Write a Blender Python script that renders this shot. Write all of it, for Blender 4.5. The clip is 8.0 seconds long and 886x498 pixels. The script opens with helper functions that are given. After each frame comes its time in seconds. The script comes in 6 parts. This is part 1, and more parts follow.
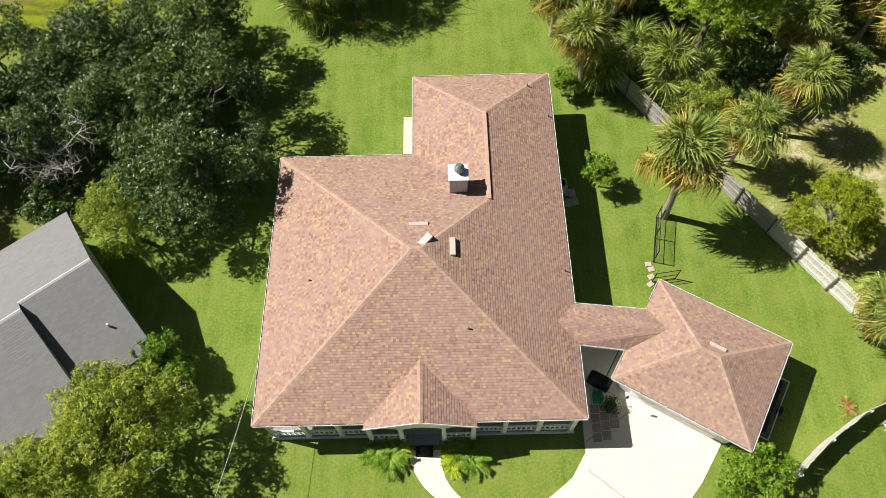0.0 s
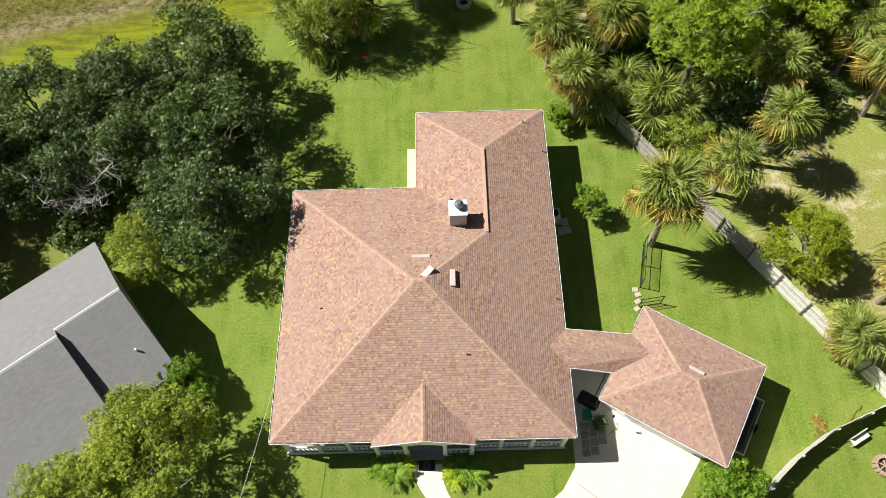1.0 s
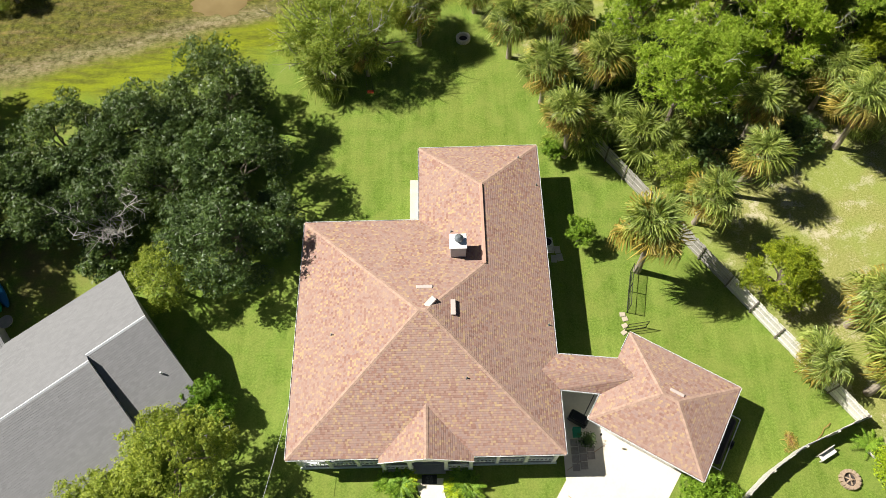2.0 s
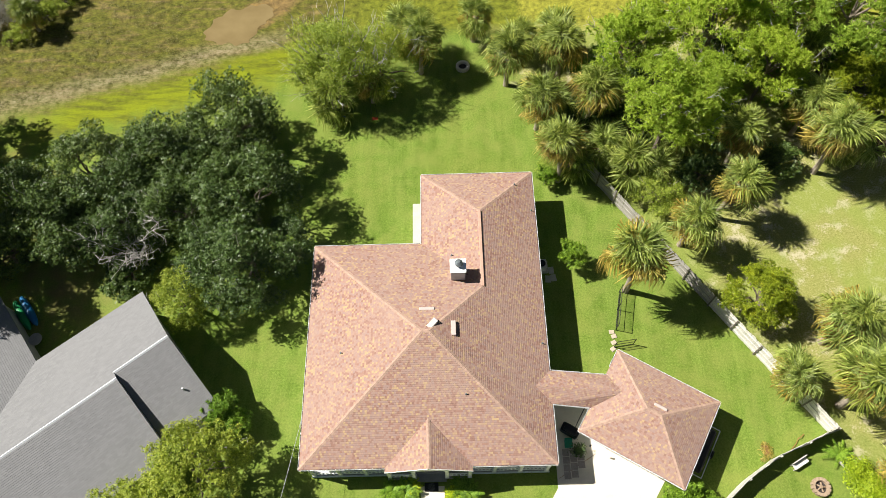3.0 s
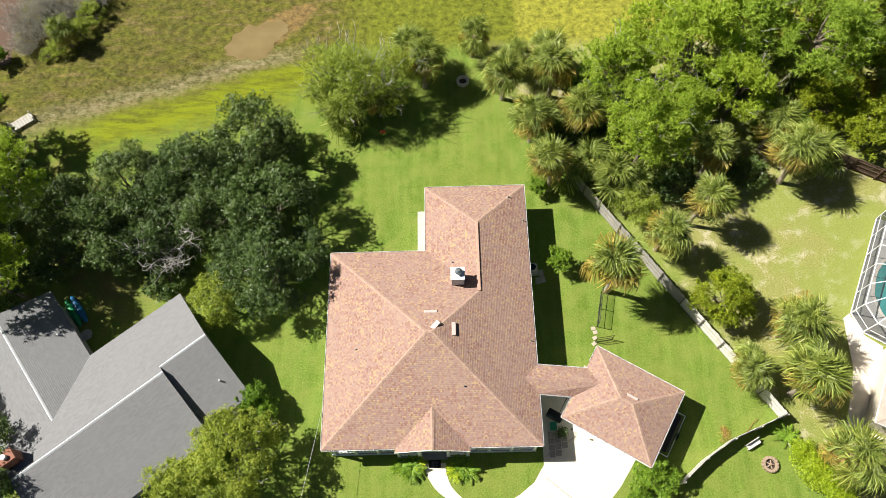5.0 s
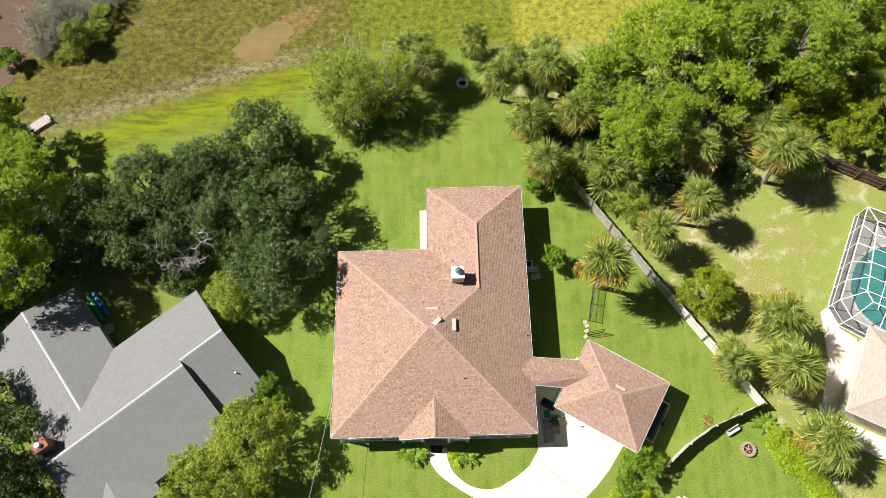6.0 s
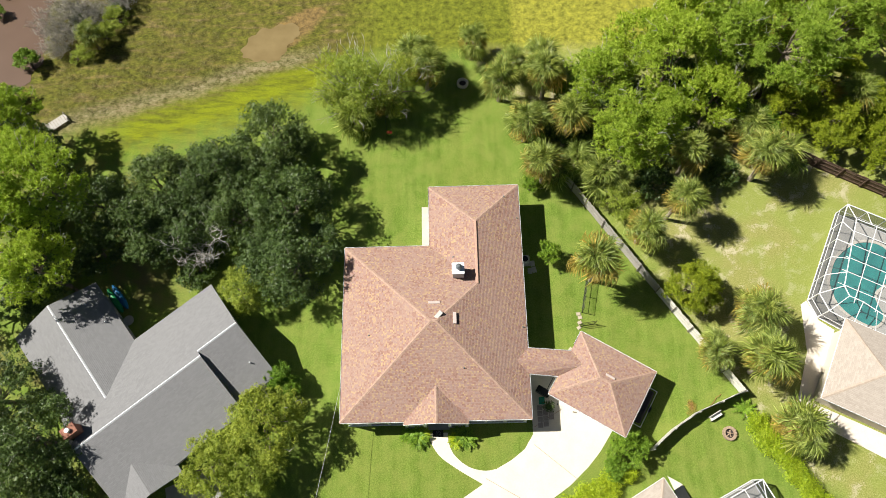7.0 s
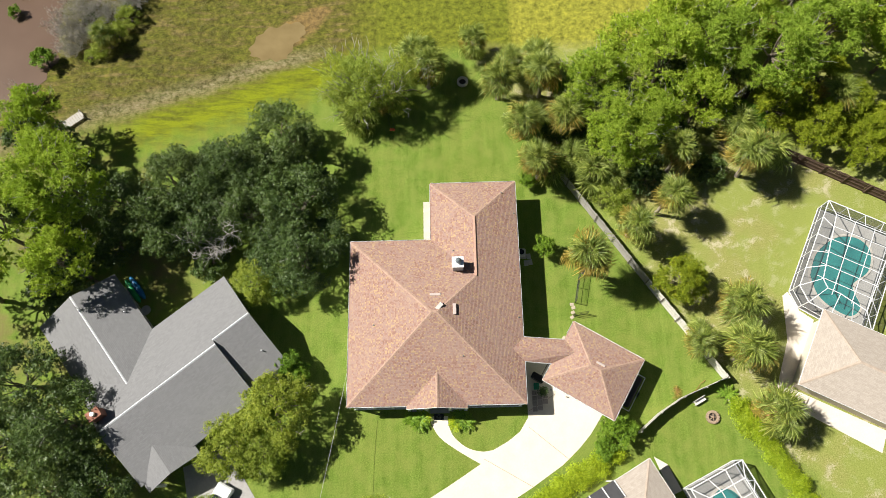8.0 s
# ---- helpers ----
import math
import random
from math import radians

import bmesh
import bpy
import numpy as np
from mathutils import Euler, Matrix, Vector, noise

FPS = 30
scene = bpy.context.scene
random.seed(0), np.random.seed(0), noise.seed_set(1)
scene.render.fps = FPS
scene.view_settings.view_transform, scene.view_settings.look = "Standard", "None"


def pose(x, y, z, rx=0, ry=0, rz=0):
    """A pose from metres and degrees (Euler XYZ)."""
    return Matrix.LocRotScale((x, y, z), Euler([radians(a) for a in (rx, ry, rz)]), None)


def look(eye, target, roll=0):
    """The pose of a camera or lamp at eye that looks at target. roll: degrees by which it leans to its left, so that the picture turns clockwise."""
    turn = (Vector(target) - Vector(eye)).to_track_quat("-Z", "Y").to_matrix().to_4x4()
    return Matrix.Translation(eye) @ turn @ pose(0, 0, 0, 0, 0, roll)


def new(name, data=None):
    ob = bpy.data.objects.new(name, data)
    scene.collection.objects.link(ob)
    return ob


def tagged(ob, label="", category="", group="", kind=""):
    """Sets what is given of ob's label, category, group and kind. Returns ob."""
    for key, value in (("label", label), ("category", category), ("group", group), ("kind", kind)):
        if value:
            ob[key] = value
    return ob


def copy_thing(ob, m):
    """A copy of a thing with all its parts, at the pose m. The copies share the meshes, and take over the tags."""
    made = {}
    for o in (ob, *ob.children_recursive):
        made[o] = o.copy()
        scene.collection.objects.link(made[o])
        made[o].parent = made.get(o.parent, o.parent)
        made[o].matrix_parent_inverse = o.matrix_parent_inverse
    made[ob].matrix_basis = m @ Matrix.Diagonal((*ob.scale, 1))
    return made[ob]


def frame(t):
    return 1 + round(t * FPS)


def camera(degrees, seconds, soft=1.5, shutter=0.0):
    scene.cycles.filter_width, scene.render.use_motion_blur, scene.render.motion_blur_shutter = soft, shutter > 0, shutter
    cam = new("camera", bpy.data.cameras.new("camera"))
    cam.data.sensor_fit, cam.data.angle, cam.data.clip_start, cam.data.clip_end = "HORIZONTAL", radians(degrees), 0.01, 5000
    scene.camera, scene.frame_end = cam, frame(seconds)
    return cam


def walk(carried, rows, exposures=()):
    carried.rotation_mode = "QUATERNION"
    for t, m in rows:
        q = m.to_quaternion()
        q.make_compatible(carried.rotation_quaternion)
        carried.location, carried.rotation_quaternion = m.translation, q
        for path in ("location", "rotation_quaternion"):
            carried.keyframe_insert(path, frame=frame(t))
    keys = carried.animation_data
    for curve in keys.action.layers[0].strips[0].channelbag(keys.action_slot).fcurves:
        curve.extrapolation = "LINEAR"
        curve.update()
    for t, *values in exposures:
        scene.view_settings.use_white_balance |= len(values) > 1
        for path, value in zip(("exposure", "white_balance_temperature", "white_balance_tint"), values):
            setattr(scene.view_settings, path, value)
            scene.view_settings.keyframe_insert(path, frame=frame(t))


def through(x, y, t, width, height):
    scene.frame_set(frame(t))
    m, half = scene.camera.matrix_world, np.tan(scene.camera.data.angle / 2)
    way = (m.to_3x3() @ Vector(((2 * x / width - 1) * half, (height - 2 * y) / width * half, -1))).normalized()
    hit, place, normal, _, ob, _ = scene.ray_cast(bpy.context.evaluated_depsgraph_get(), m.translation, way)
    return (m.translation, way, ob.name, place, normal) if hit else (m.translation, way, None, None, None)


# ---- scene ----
cam = camera(65.5, 8.0, 0.9)
PATH = [
    (0, (10.066, -8.398, 38.142), (10.053, -7.469, 36.371), -2.1),
    (0.5, (10.093, -8.352, 39.897), (10.079, -7.424, 38.125), -2.2),
    (1, (10.238, -8.173, 41.839), (10.217, -7.25, 40.065), -2.6),
    (1.5, (10.156, -8.046, 43.827), (10.14, -7.125, 42.052), -2.3),
    (3, (10.112, -7.847, 49.715), (10.097, -6.934, 47.936), -2.3),
    (3.5, (10.171, -7.863, 51.572), (10.152, -6.967, 49.784), -2.6),
    (4, (10.217, -7.884, 53.434), (10.197, -7.011, 51.634), -2.7),
    (4.5, (10.314, -7.847, 55.313), (10.29, -6.998, 53.502), -2.9),
    (6, (10.261, -7.14, 61.32), (10.237, -6.386, 59.468), -3.2),
    (6.5, (10.318, -6.958, 63.264), (10.291, -6.235, 61.4), -3.5),
    (7, (10.287, -6.792, 65.252), (10.26, -6.099, 63.376), -3.6),
    (7.5, (10.262, -6.701, 67.217), (10.235, -6.037, 65.331), -3.6),
    (8, (10.37, -6.667, 69.086), (10.34, -6.03, 67.191), -4.0),
]
EXPOSURE = [(0, 0.68), (1.5, 0.78), (3.5, 0.88), (4.5, 0.88), (6.5, 0.80), (8, 0.72)]
walk(cam, [(t, look(eye, target, roll)) for t, eye, target, roll in PATH], EXPOSURE)

# ---- world, sun, exposure ----
SUN_DIR = Vector((-0.845, 0.22, 1.0)).normalized()
world = bpy.data.worlds.new("sky")
scene.world = world
world.use_nodes = True
wn = world.node_tree
sky = wn.nodes.new("ShaderNodeTexSky")
sky.sky_type = "NISHITA"
sky.sun_disc = False
sky.sun_elevation = math.asin(SUN_DIR.z)
sky.sun_rotation = math.atan2(SUN_DIR.x, SUN_DIR.y)
bg = wn.nodes["Background"]
bg.inputs["Strength"].default_value = 0.020
wn.links.new(sky.outputs[0], bg.inputs["Color"])
sun_data = bpy.data.lights.new("sun", "SUN")
sun_data.energy, sun_data.angle, sun_data.color = 5.0, radians(0.53), (1.0, 0.95, 0.86)
sun = new("sun", sun_data)
sun.matrix_world = look(SUN_DIR * 120, (0, 0, 0))

# ---- materials ----


class Mat:
    """A node material with short helpers."""

    def __init__(self, name, rough=0.8, metal=0.0, spec=0.3):
        self.m = bpy.data.materials.new(name)
        self.m.use_nodes = True
        self.t = self.m.node_tree
        self.b = self.t.nodes["Principled BSDF"]
        self.b.inputs["Roughness"].default_value = rough
        self.b.inputs["Metallic"].default_value = metal
        self.b.inputs["Specular IOR Level"].default_value = spec

    def n(self, kind, **settings):
        node = self.t.nodes.new(kind)
        for key, value in settings.items():
            node.inputs[key.replace("_", " ")].default_value = value
        return node

    def link(self, a, b):
        self.t.links.new(a, b)

    def coord(self, which="Object"):
        return self.n("ShaderNodeTexCoord").outputs[which]

    def noise(self, vec, scale, detail=4.0, rough=0.55):
        node = self.n("ShaderNodeTexNoise", Scale=scale, Detail=detail, Roughness=rough)
        self.link(vec, node.inputs["Vector"])
        return node.outputs["Fac"]

    def ramp(self, fac, stops, mode="LINEAR"):
        node = self.n("ShaderNodeValToRGB")
        node.color_ramp.interpolation = mode
        e = node.color_ramp.elements
        while len(e) < len(stops):
            e.new(0.5)
        for el, (p, c) in zip(e, stops):
            el.position = p
            el.color = (*c, 1) if len(c) == 3 else c
        self.link(fac, node.inputs["Fac"])
        return node.outputs["Color"]

    def mix(self, fac, a, b, mode="MIX"):
        node = self.t.nodes.new("ShaderNodeMix")
        node.data_type, node.blend_type = "RGBA", mode
        for sock, v in ((node.inputs[0], fac), (node.inputs[6], a), (node.inputs[7], b)):
            if isinstance(v, (int, float)):
                sock.default_value = v
            elif isinstance(v, tuple):
                sock.default_value = (*v, 1)
            else:
                self.link(v, sock)
        return node.outputs[2]

    def math(self, op, a, b=0.0, clamp=False):
        node = self.t.nodes.new("ShaderNodeMath")
        node.operation, node.use_clamp = op, clamp
        for sock, v in zip(node.inputs, (a, b)):
            if isinstance(v, (int, float)):
                sock.default_value = v
            else:
                self.link(v, sock)
        return node.outputs[0]

    def colour(self, sock):
        self.link(sock, self.b.inputs["Base Color"])
        return self

    def bump(self, height, strength=0.4, dist=0.02):
        node = self.n("ShaderNodeBump", Strength=strength, Distance=dist)
        self.link(height, node.inputs["Height"])
        self.link(node.outputs[0], self.b.inputs["Normal"])
        return self


def plain(name, c, rough=0.6, metal=0.0, spec=0.3, vary=0.15, scale=3.0, bump=0.0):
    """Paint, metal or stone: one colour with grain and stains."""
    m = Mat(name, rough, metal, spec)
    v = m.coord()
    a, b = m.noise(v, scale), m.noise(v, scale * 9, 3)
    f = m.math("ADD", m.math("MULTIPLY", a, 0.6), m.math("MULTIPLY", b, 0.4))
    lo, hi = tuple(x * (1 - vary) for x in c), tuple(min(1, x * (1 + vary)) for x in c)
    m.colour(m.ramp(f, [(0.3, lo), (0.7, hi)]))
    if bump:
        m.bump(b, bump)
    return m.m


def shingles(name, tones, stain, course=0.143, tab=0.2):
    """Asphalt shingles: staggered tabs of many tones, laid out along the slope (UV in metres)."""
    m = Mat(name, 0.9, 0, 0.25)
    uv = m.coord("UV")
    sep = m.n("ShaderNodeSeparateXYZ")
    m.link(uv, sep.inputs[0])
    row_f = m.math("DIVIDE", sep.outputs[1], course)
    row = m.math("FLOOR", row_f)
    shift = m.n("ShaderNodeTexWhiteNoise")
    shift.noise_dimensions = "1D"
    m.link(row, shift.inputs["W"])
    col_f = m.math("ADD", m.math("DIVIDE", sep.outputs[0], tab), m.math("MULTIPLY", shift.outputs[0], 7.0))
    col = m.math("FLOOR", col_f)
    cell = m.n("ShaderNodeCombineXYZ")
    m.link(col, cell.inputs[0])
    m.link(row, cell.inputs[1])
    white = m.n("ShaderNodeTexWhiteNoise")
    white.noise_dimensions = "3D"
    m.link(cell.outputs[0], white.inputs["Vector"])
    # neighbouring tabs drift together in patches
    patch = m.noise(uv, 1.1, 2)
    fac = m.math("ADD", m.math("MULTIPLY", white.outputs[0], 0.80), m.math("MULTIPLY", patch, 0.38))
    tone = m.ramp(m.math("SUBTRACT", fac, 0.07), tones, "LINEAR")
    broad = m.noise(uv, 0.22, 4)
    tone = m.mix(m.ramp(broad, [(0.42, (0, 0, 0)), (0.72, (0.5, 0.5, 0.5))]), tone, stain)
    grain = m.noise(uv, 60, 2)
    tone = m.mix(0.35, tone, m.ramp(grain, [(0.25, (0.25, 0.25, 0.25)), (0.75, (0.75, 0.75, 0.75))]), "OVERLAY")
    # butt edges: each course's lower edge stands proud, its shadow line and tab joints darkened in colour
    fy = m.math("FRACT", row_f)
    fx = m.math("FRACT", col_f)
    joint = m.math("MINIMUM", m.math("MULTIPLY", fy, 5.0, True), m.math("ADD", m.math("MULTIPLY", fx, 9.0, True), 0.45, True))
    tone = m.mix(joint, m.mix(0.16, tone, (0.03, 0.02, 0.02)), tone)
    m.colour(tone)
    height = m.math("ADD", m.math("MULTIPLY", m.math("SUBTRACT", 1.0, fy), joint), m.math("MULTIPLY", white.outputs[0], 0.5))
    m.bump(height, 0.4, 0.015)
    return m.m


def leaf_mat(name, lo, mid, hi, through=0.35, rough=0.55, spec=0.35):
    """Leaves: each leaf its own shade, light comes through."""
    m = Mat(name, rough, 0, spec)
    geo = m.n("ShaderNodeNewGeometry")
    v = m.coord()
    big, tuft = m.noise(v, 0.7, 3), m.noise(v, 3.2, 2)
    f = m.math("ADD", m.math("MULTIPLY", geo.outputs["Random Per Island"], 0.45), m.math("ADD", m.math("MULTIPLY", big, 0.25), m.math("MULTIPLY", tuft, 0.3)))
    c = m.ramp(f, [(0.22, lo), (0.5, mid), (0.8, hi)])
    own = m.n("ShaderNodeObjectInfo").outputs["Random"]
    c = m.mix(0.6, c, m.mix(1.0, c, m.ramp(own, [(0.0, (0.72, 0.80, 0.95)), (0.5, (1.0, 1.0, 0.9)), (1.0, (1.22, 1.10, 0.85))]), "MULTIPLY"))
    m.colour(c)
    tr = m.n("ShaderNodeBsdfTranslucent")
    m.link(m.mix(0.35, c, (0.30, 0.42, 0.03)), tr.inputs["Color"])
    mx = m.n("ShaderNodeMixShader", Fac=through)
    m.link(m.b.outputs[0], mx.inputs[1])
    m.link(tr.outputs[0], mx.inputs[2])
    m.link(mx.outputs[0], m.t.nodes["Material Output"].inputs["Surface"])
    return m.m


def ground_mat():
    """Mown lawn, turning to marsh grass beyond the yards and to bare sandy lots."""
    m = Mat("turf", 0.9, 0, 0.15)
    v = m.coord()
    sep = m.n("ShaderNodeSeparateXYZ")
    m.link(v, sep.inputs[0])
    x, y = sep.outputs[0], sep.outputs[1]
    n_big, n_mid, n_fine, n_blade = m.noise(v, 0.12, 4), m.noise(v, 0.7, 4), m.noise(v, 7, 6, 0.7), m.noise(v, 28, 3, 0.7)
    blades = m.math("ADD", m.math("MULTIPLY", n_fine, 0.5), m.math("MULTIPLY", n_blade, 0.5))
    stripe = m.n("ShaderNodeMapping", Rotation=(0, 0, 0.12), Scale=(1.6, 0.16, 1.0))
    m.link(v, stripe.inputs["Vector"])
    swath = m.noise(stripe.outputs[0], 0.9, 3)
    mowing = m.math("ADD", m.math("MULTIPLY", blades, 0.8), m.math("MULTIPLY", swath, 0.2))
    lawn = m.ramp(mowing, [(0.40, (0.064, 0.110, 0.012)), (0.5, (0.126, 0.195, 0.027)), (0.60, (0.212, 0.290, 0.056))])
    lawn = m.mix(m.ramp(n_mid, [(0.4, (0, 0, 0)), (0.75, (0.6, 0.6, 0.6))]), lawn, (0.215, 0.258, 0.062))
    tired = m.math("ADD", m.math("MULTIPLY", n_big, 0.6), m.math("MULTIPLY", n_mid, 0.4))
    lawn = m.mix(m.ramp(tired, [(0.43, (0, 0, 0)), (0.68, (0.55, 0.55, 0.55))]), lawn, m.ramp(blades, [(0.3, (0.10, 0.13, 0.02)), (0.5, (0.185, 0.215, 0.04)), (0.7, (0.29, 0.31, 0.08))]))
    # worn brown soil round the western yard
    f_soil = m.math("MULTIPLY", m.math("MULTIPLY", m.math("SUBTRACT", -14.0, x), 0.15, True), m.math("MULTIPLY", m.math("SUBTRACT", tired, 0.47), 6.0, True))
    lawn = m.mix(m.math("MULTIPLY", f_soil, 0.8), lawn, m.ramp(blades, [(0.3, (0.10, 0.075, 0.03)), (0.7, (0.25, 0.19, 0.09))]))
    # dry patchy lot east of the fence
    dry = m.ramp(blades, [(0.39, (0.15, 0.16, 0.040)), (0.5, (0.27, 0.265, 0.080)), (0.62, (0.42, 0.38, 0.165))])
    dry = m.mix(m.ramp(m.math("ADD", m.math("MULTIPLY", n_mid, 0.6), m.math("MULTIPLY", n_fine, 0.4)), [(0.52, (0, 0, 0)), (0.60, (0.9, 0.9, 0.9))]), dry, (0.50, 0.44, 0.31))
    dry = m.mix(m.ramp(n_big, [(0.47, (0, 0, 0)), (0.56, (0.6, 0.6, 0.6))]), dry, m.ramp(blades, [(0.3, (0.14, 0.19, 0.03)), (0.7, (0.30, 0.36, 0.08))]))
    side = m.math("SUBTRACT", m.math("ADD", m.math("MULTIPLY", y, 0.62), x), 37.6)
    f_dry = m.math("MULTIPLY", m.math("ADD", side, m.math("MULTIPLY", m.math("SUBTRACT", n_mid, 0.5), 4.0)), 0.35, True)
    c = m.mix(m.math("MULTIPLY", f_dry, 0.85), lawn, dry)
    # marsh north of the yards: an uneven edge that runs north-east
    edge = m.math("SUBTRACT", y, m.math("ADD", 40.2, m.math("MULTIPLY", m.math("MINIMUM", x, 0.0), 0.31)))
    edge_n = m.math("ADD", edge, m.math("MULTIPLY", m.math("SUBTRACT", n_big, 0.5), 3.0))
    marsh = m.ramp(blades, [(0.30, (0.042, 0.040, 0.008)), (0.5, (0.112, 0.102, 0.022)), (0.70, (0.205, 0.180, 0.050))])
    lie = m.n("ShaderNodeMapping", Rotation=(0, 0, 0.5), Scale=(0.5, 2.2, 1.0))
    m.link(v, lie.inputs["Vector"])
    reed, reed_fine = m.noise(lie.outputs[0], 0.55, 9, 0.68), m.noise(lie.outputs[0], 4.5, 6, 0.7)
    marsh = m.mix(m.ramp(reed, [(0.44, (0, 0, 0)), (0.58, (0.9, 0.9, 0.9))]), marsh, m.ramp(reed_fine, [(0.35, (0.040, 0.050, 0.006)), (0.65, (0.165, 0.170, 0.026))]))
    marsh = m.mix(m.ramp(reed, [(0.34, (0.7, 0.7, 0.7)), (0.46, (0, 0, 0))]), marsh, m.ramp(reed_fine, [(0.35, (0.110, 0.080, 0.030)), (0.65, (0.290, 0.225, 0.110))]))
    clod = m.noise(v, 1.5, 7, 0.72)
    sx, sy = m.math("ADD", x, 8.0), m.math("SUBTRACT", y, 44.4)
    su = m.math("ADD", m.math("MULTIPLY", sx, 0.80), m.math("MULTIPLY", sy, 0.60))
    sv = m.math("SUBTRACT", m.math("MULTIPLY", sy, 0.80), m.math("MULTIPLY", sx, 0.60))
    oval = m.math("ADD", m.math("POWER", m.math("ABSOLUTE", m.math("DIVIDE", su, 6.0)), 2.0), m.math("POWER", m.math("ABSOLUTE", m.math("DIVIDE", sv, 1.9)), 2.0))
    f_sand = m.math("MULTIPLY", m.math("SUBTRACT", m.math("ADD", 1.0, m.math("MULTIPLY", m.math("SUBTRACT", reed, 0.5), 3.0)), oval), 2.0, True)
    marsh = m.mix(m.math("MULTIPLY", f_sand, 0.85), marsh, m.ramp(n_fine, [(0.3, (0.165, 0.105, 0.040)), (0.7, (0.235, 0.160, 0.070))]))
    mown = m.math("MULTIPLY", m.math("ADD", x, 2.0), 0.2, True)
    marsh = m.mix(mown, marsh, m.ramp(blades, [(0.3, (0.075, 0.095, 0.010)), (0.55, (0.150, 0.170, 0.018)), (0.75, (0.230, 0.240, 0.040))]))
    east = m.math("MULTIPLY", m.math("SUBTRACT", m.math("ADD", x, n_fine), 17.8), 1.2, True)
    marsh = m.mix(east, marsh, m.ramp(blades, [(0.3, (0.13, 0.15, 0.02)), (0.55, (0.26, 0.26, 0.036)), (0.70, (0.42, 0.38, 0.080))]))
    marsh = m.mix(1.0, marsh, m.ramp(clod, [(0.34, (0.42, 0.42, 0.40)), (0.5, (0.95, 0.95, 0.95)), (0.64, (1.45, 1.40, 1.25))]), "MULTIPLY")
    lush = m.ramp(blades, [(0.3, (0.09, 0.12, 0.005)), (0.55, (0.21, 0.245, 0.010)), (0.75, (0.31, 0.33, 0.022))])
    f_lush = m.math("MULTIPLY", m.math("ADD", m.math("ADD", edge_n, 5.0), m.math("MULTIPLY", m.math("SUBTRACT", n_mid, 0.5), 5.0)), 0.3, True)
    west = m.math("MULTIPLY", m.math("SUBTRACT", 3.0, x), 0.25, True)
    lush = m.mix(m.ramp(reed, [(0.40, (0.85, 0.85, 0.85)), (0.56, (0, 0, 0))]), lush, m.ramp(clod, [(0.35, (0.050, 0.058, 0.006)), (0.65, (0.130, 0.140, 0.016))]))
    inland = m.math("MULTIPLY", m.math("ADD", x, 31.0), 0.14, True)
    c = m.mix(m.math("MULTIPLY", f_lush, m.math("MULTIPLY", west, inland)), c, lush)
    # worn pale track along the edge of the marsh
    track = m.math("SUBTRACT", 1.0, m.math("ABSOLUTE", m.math("MULTIPLY", m.math("SUBTRACT", edge_n, 2.6), 0.55)), True)
    f_marsh = m.math("MULTIPLY", m.math("ADD", edge_n, m.math("MULTIPLY", m.math("SUBTRACT", n_fine, 0.5), 2.0)), 0.5, True)
    c = m.mix(f_marsh, c, marsh)
    track = m.math("MULTIPLY", m.math("MULTIPLY", track, m.math("MULTIPLY", m.math("SUBTRACT", -3.0, x), 0.25, True)), m.math("MULTIPLY", m.math("SUBTRACT", reed_fine, 0.25), 3.2, True))
    c = m.mix(m.math("MULTIPLY", track, m.ramp(clod, [(0.40, (0.15, 0.15, 0.15)), (0.60, (0.95, 0.95, 0.95))])), c, m.ramp(n_blade, [(0.3, (0.200, 0.165, 0.095)), (0.7, (0.380, 0.330, 0.220))]))
    m.colour(c)
    m.bump(m.math("ADD", n_blade, m.math("MULTIPLY", n_fine, 0.5)), 0.4, 0.04)
    return m.m


TURF = ground_mat()
RED_SHINGLE = shingles("red_brown_shingles", [(0.0, (0.205, 0.114, 0.094)), (0.2, (0.280, 0.160, 0.126)), (0.42, (0.330, 0.210, 0.168)),
                                              (0.60, (0.300, 0.206, 0.184)), (0.74, (0.345, 0.230, 0.178)), (0.86, (0.390, 0.268, 0.162)), (1.0, (0.450, 0.318, 0.172))], (0.342, 0.242, 0.200), 0.143, 0.15)
GREY_SHINGLE = shingles("grey_shingles", [(0.0, (0.180, 0.182, 0.188)), (0.5, (0.198, 0.200, 0.206)), (1.0, (0.218, 0.220, 0.226))], (0.212, 0.214, 0.220), 0.143, 0.30)
TAN_SHINGLE = shingles("tan_shingles", [(0.0, (0.350, 0.305, 0.262)), (0.5, (0.390, 0.342, 0.295)), (1.0, (0.43, 0.38, 0.33))], (0.400, 0.355, 0.310), 0.143, 0.30)
HIP_CAP = plain("hip_cap_shingle", (0.365, 0.248, 0.192), 0.9, vary=0.35, scale=4)
WHITE = plain("white_paint", (0.80, 0.81, 0.82), 0.45, vary=0.06)
STUCCO = plain("pale_blue_stucco", (0.62, 0.68, 0.71), 0.85, vary=0.08, bump=0.2)
CONCRETE = plain("pale_concrete", (0.66, 0.60, 0.50), 0.85, vary=0.10, scale=0.7, bump=0.15)
BARK = plain("grey_bark", (0.17, 0.14, 0.11), 0.95, vary=0.4, scale=2.5, bump=0.6)
DEAD_WOOD = plain("bleached_wood", (0.42, 0.40, 0.37), 0.9, vary=0.2)
PALM_BARK = plain("palm_bark", (0.34, 0.29, 0.23), 0.95, vary=0.35, scale=5, bump=0.6)
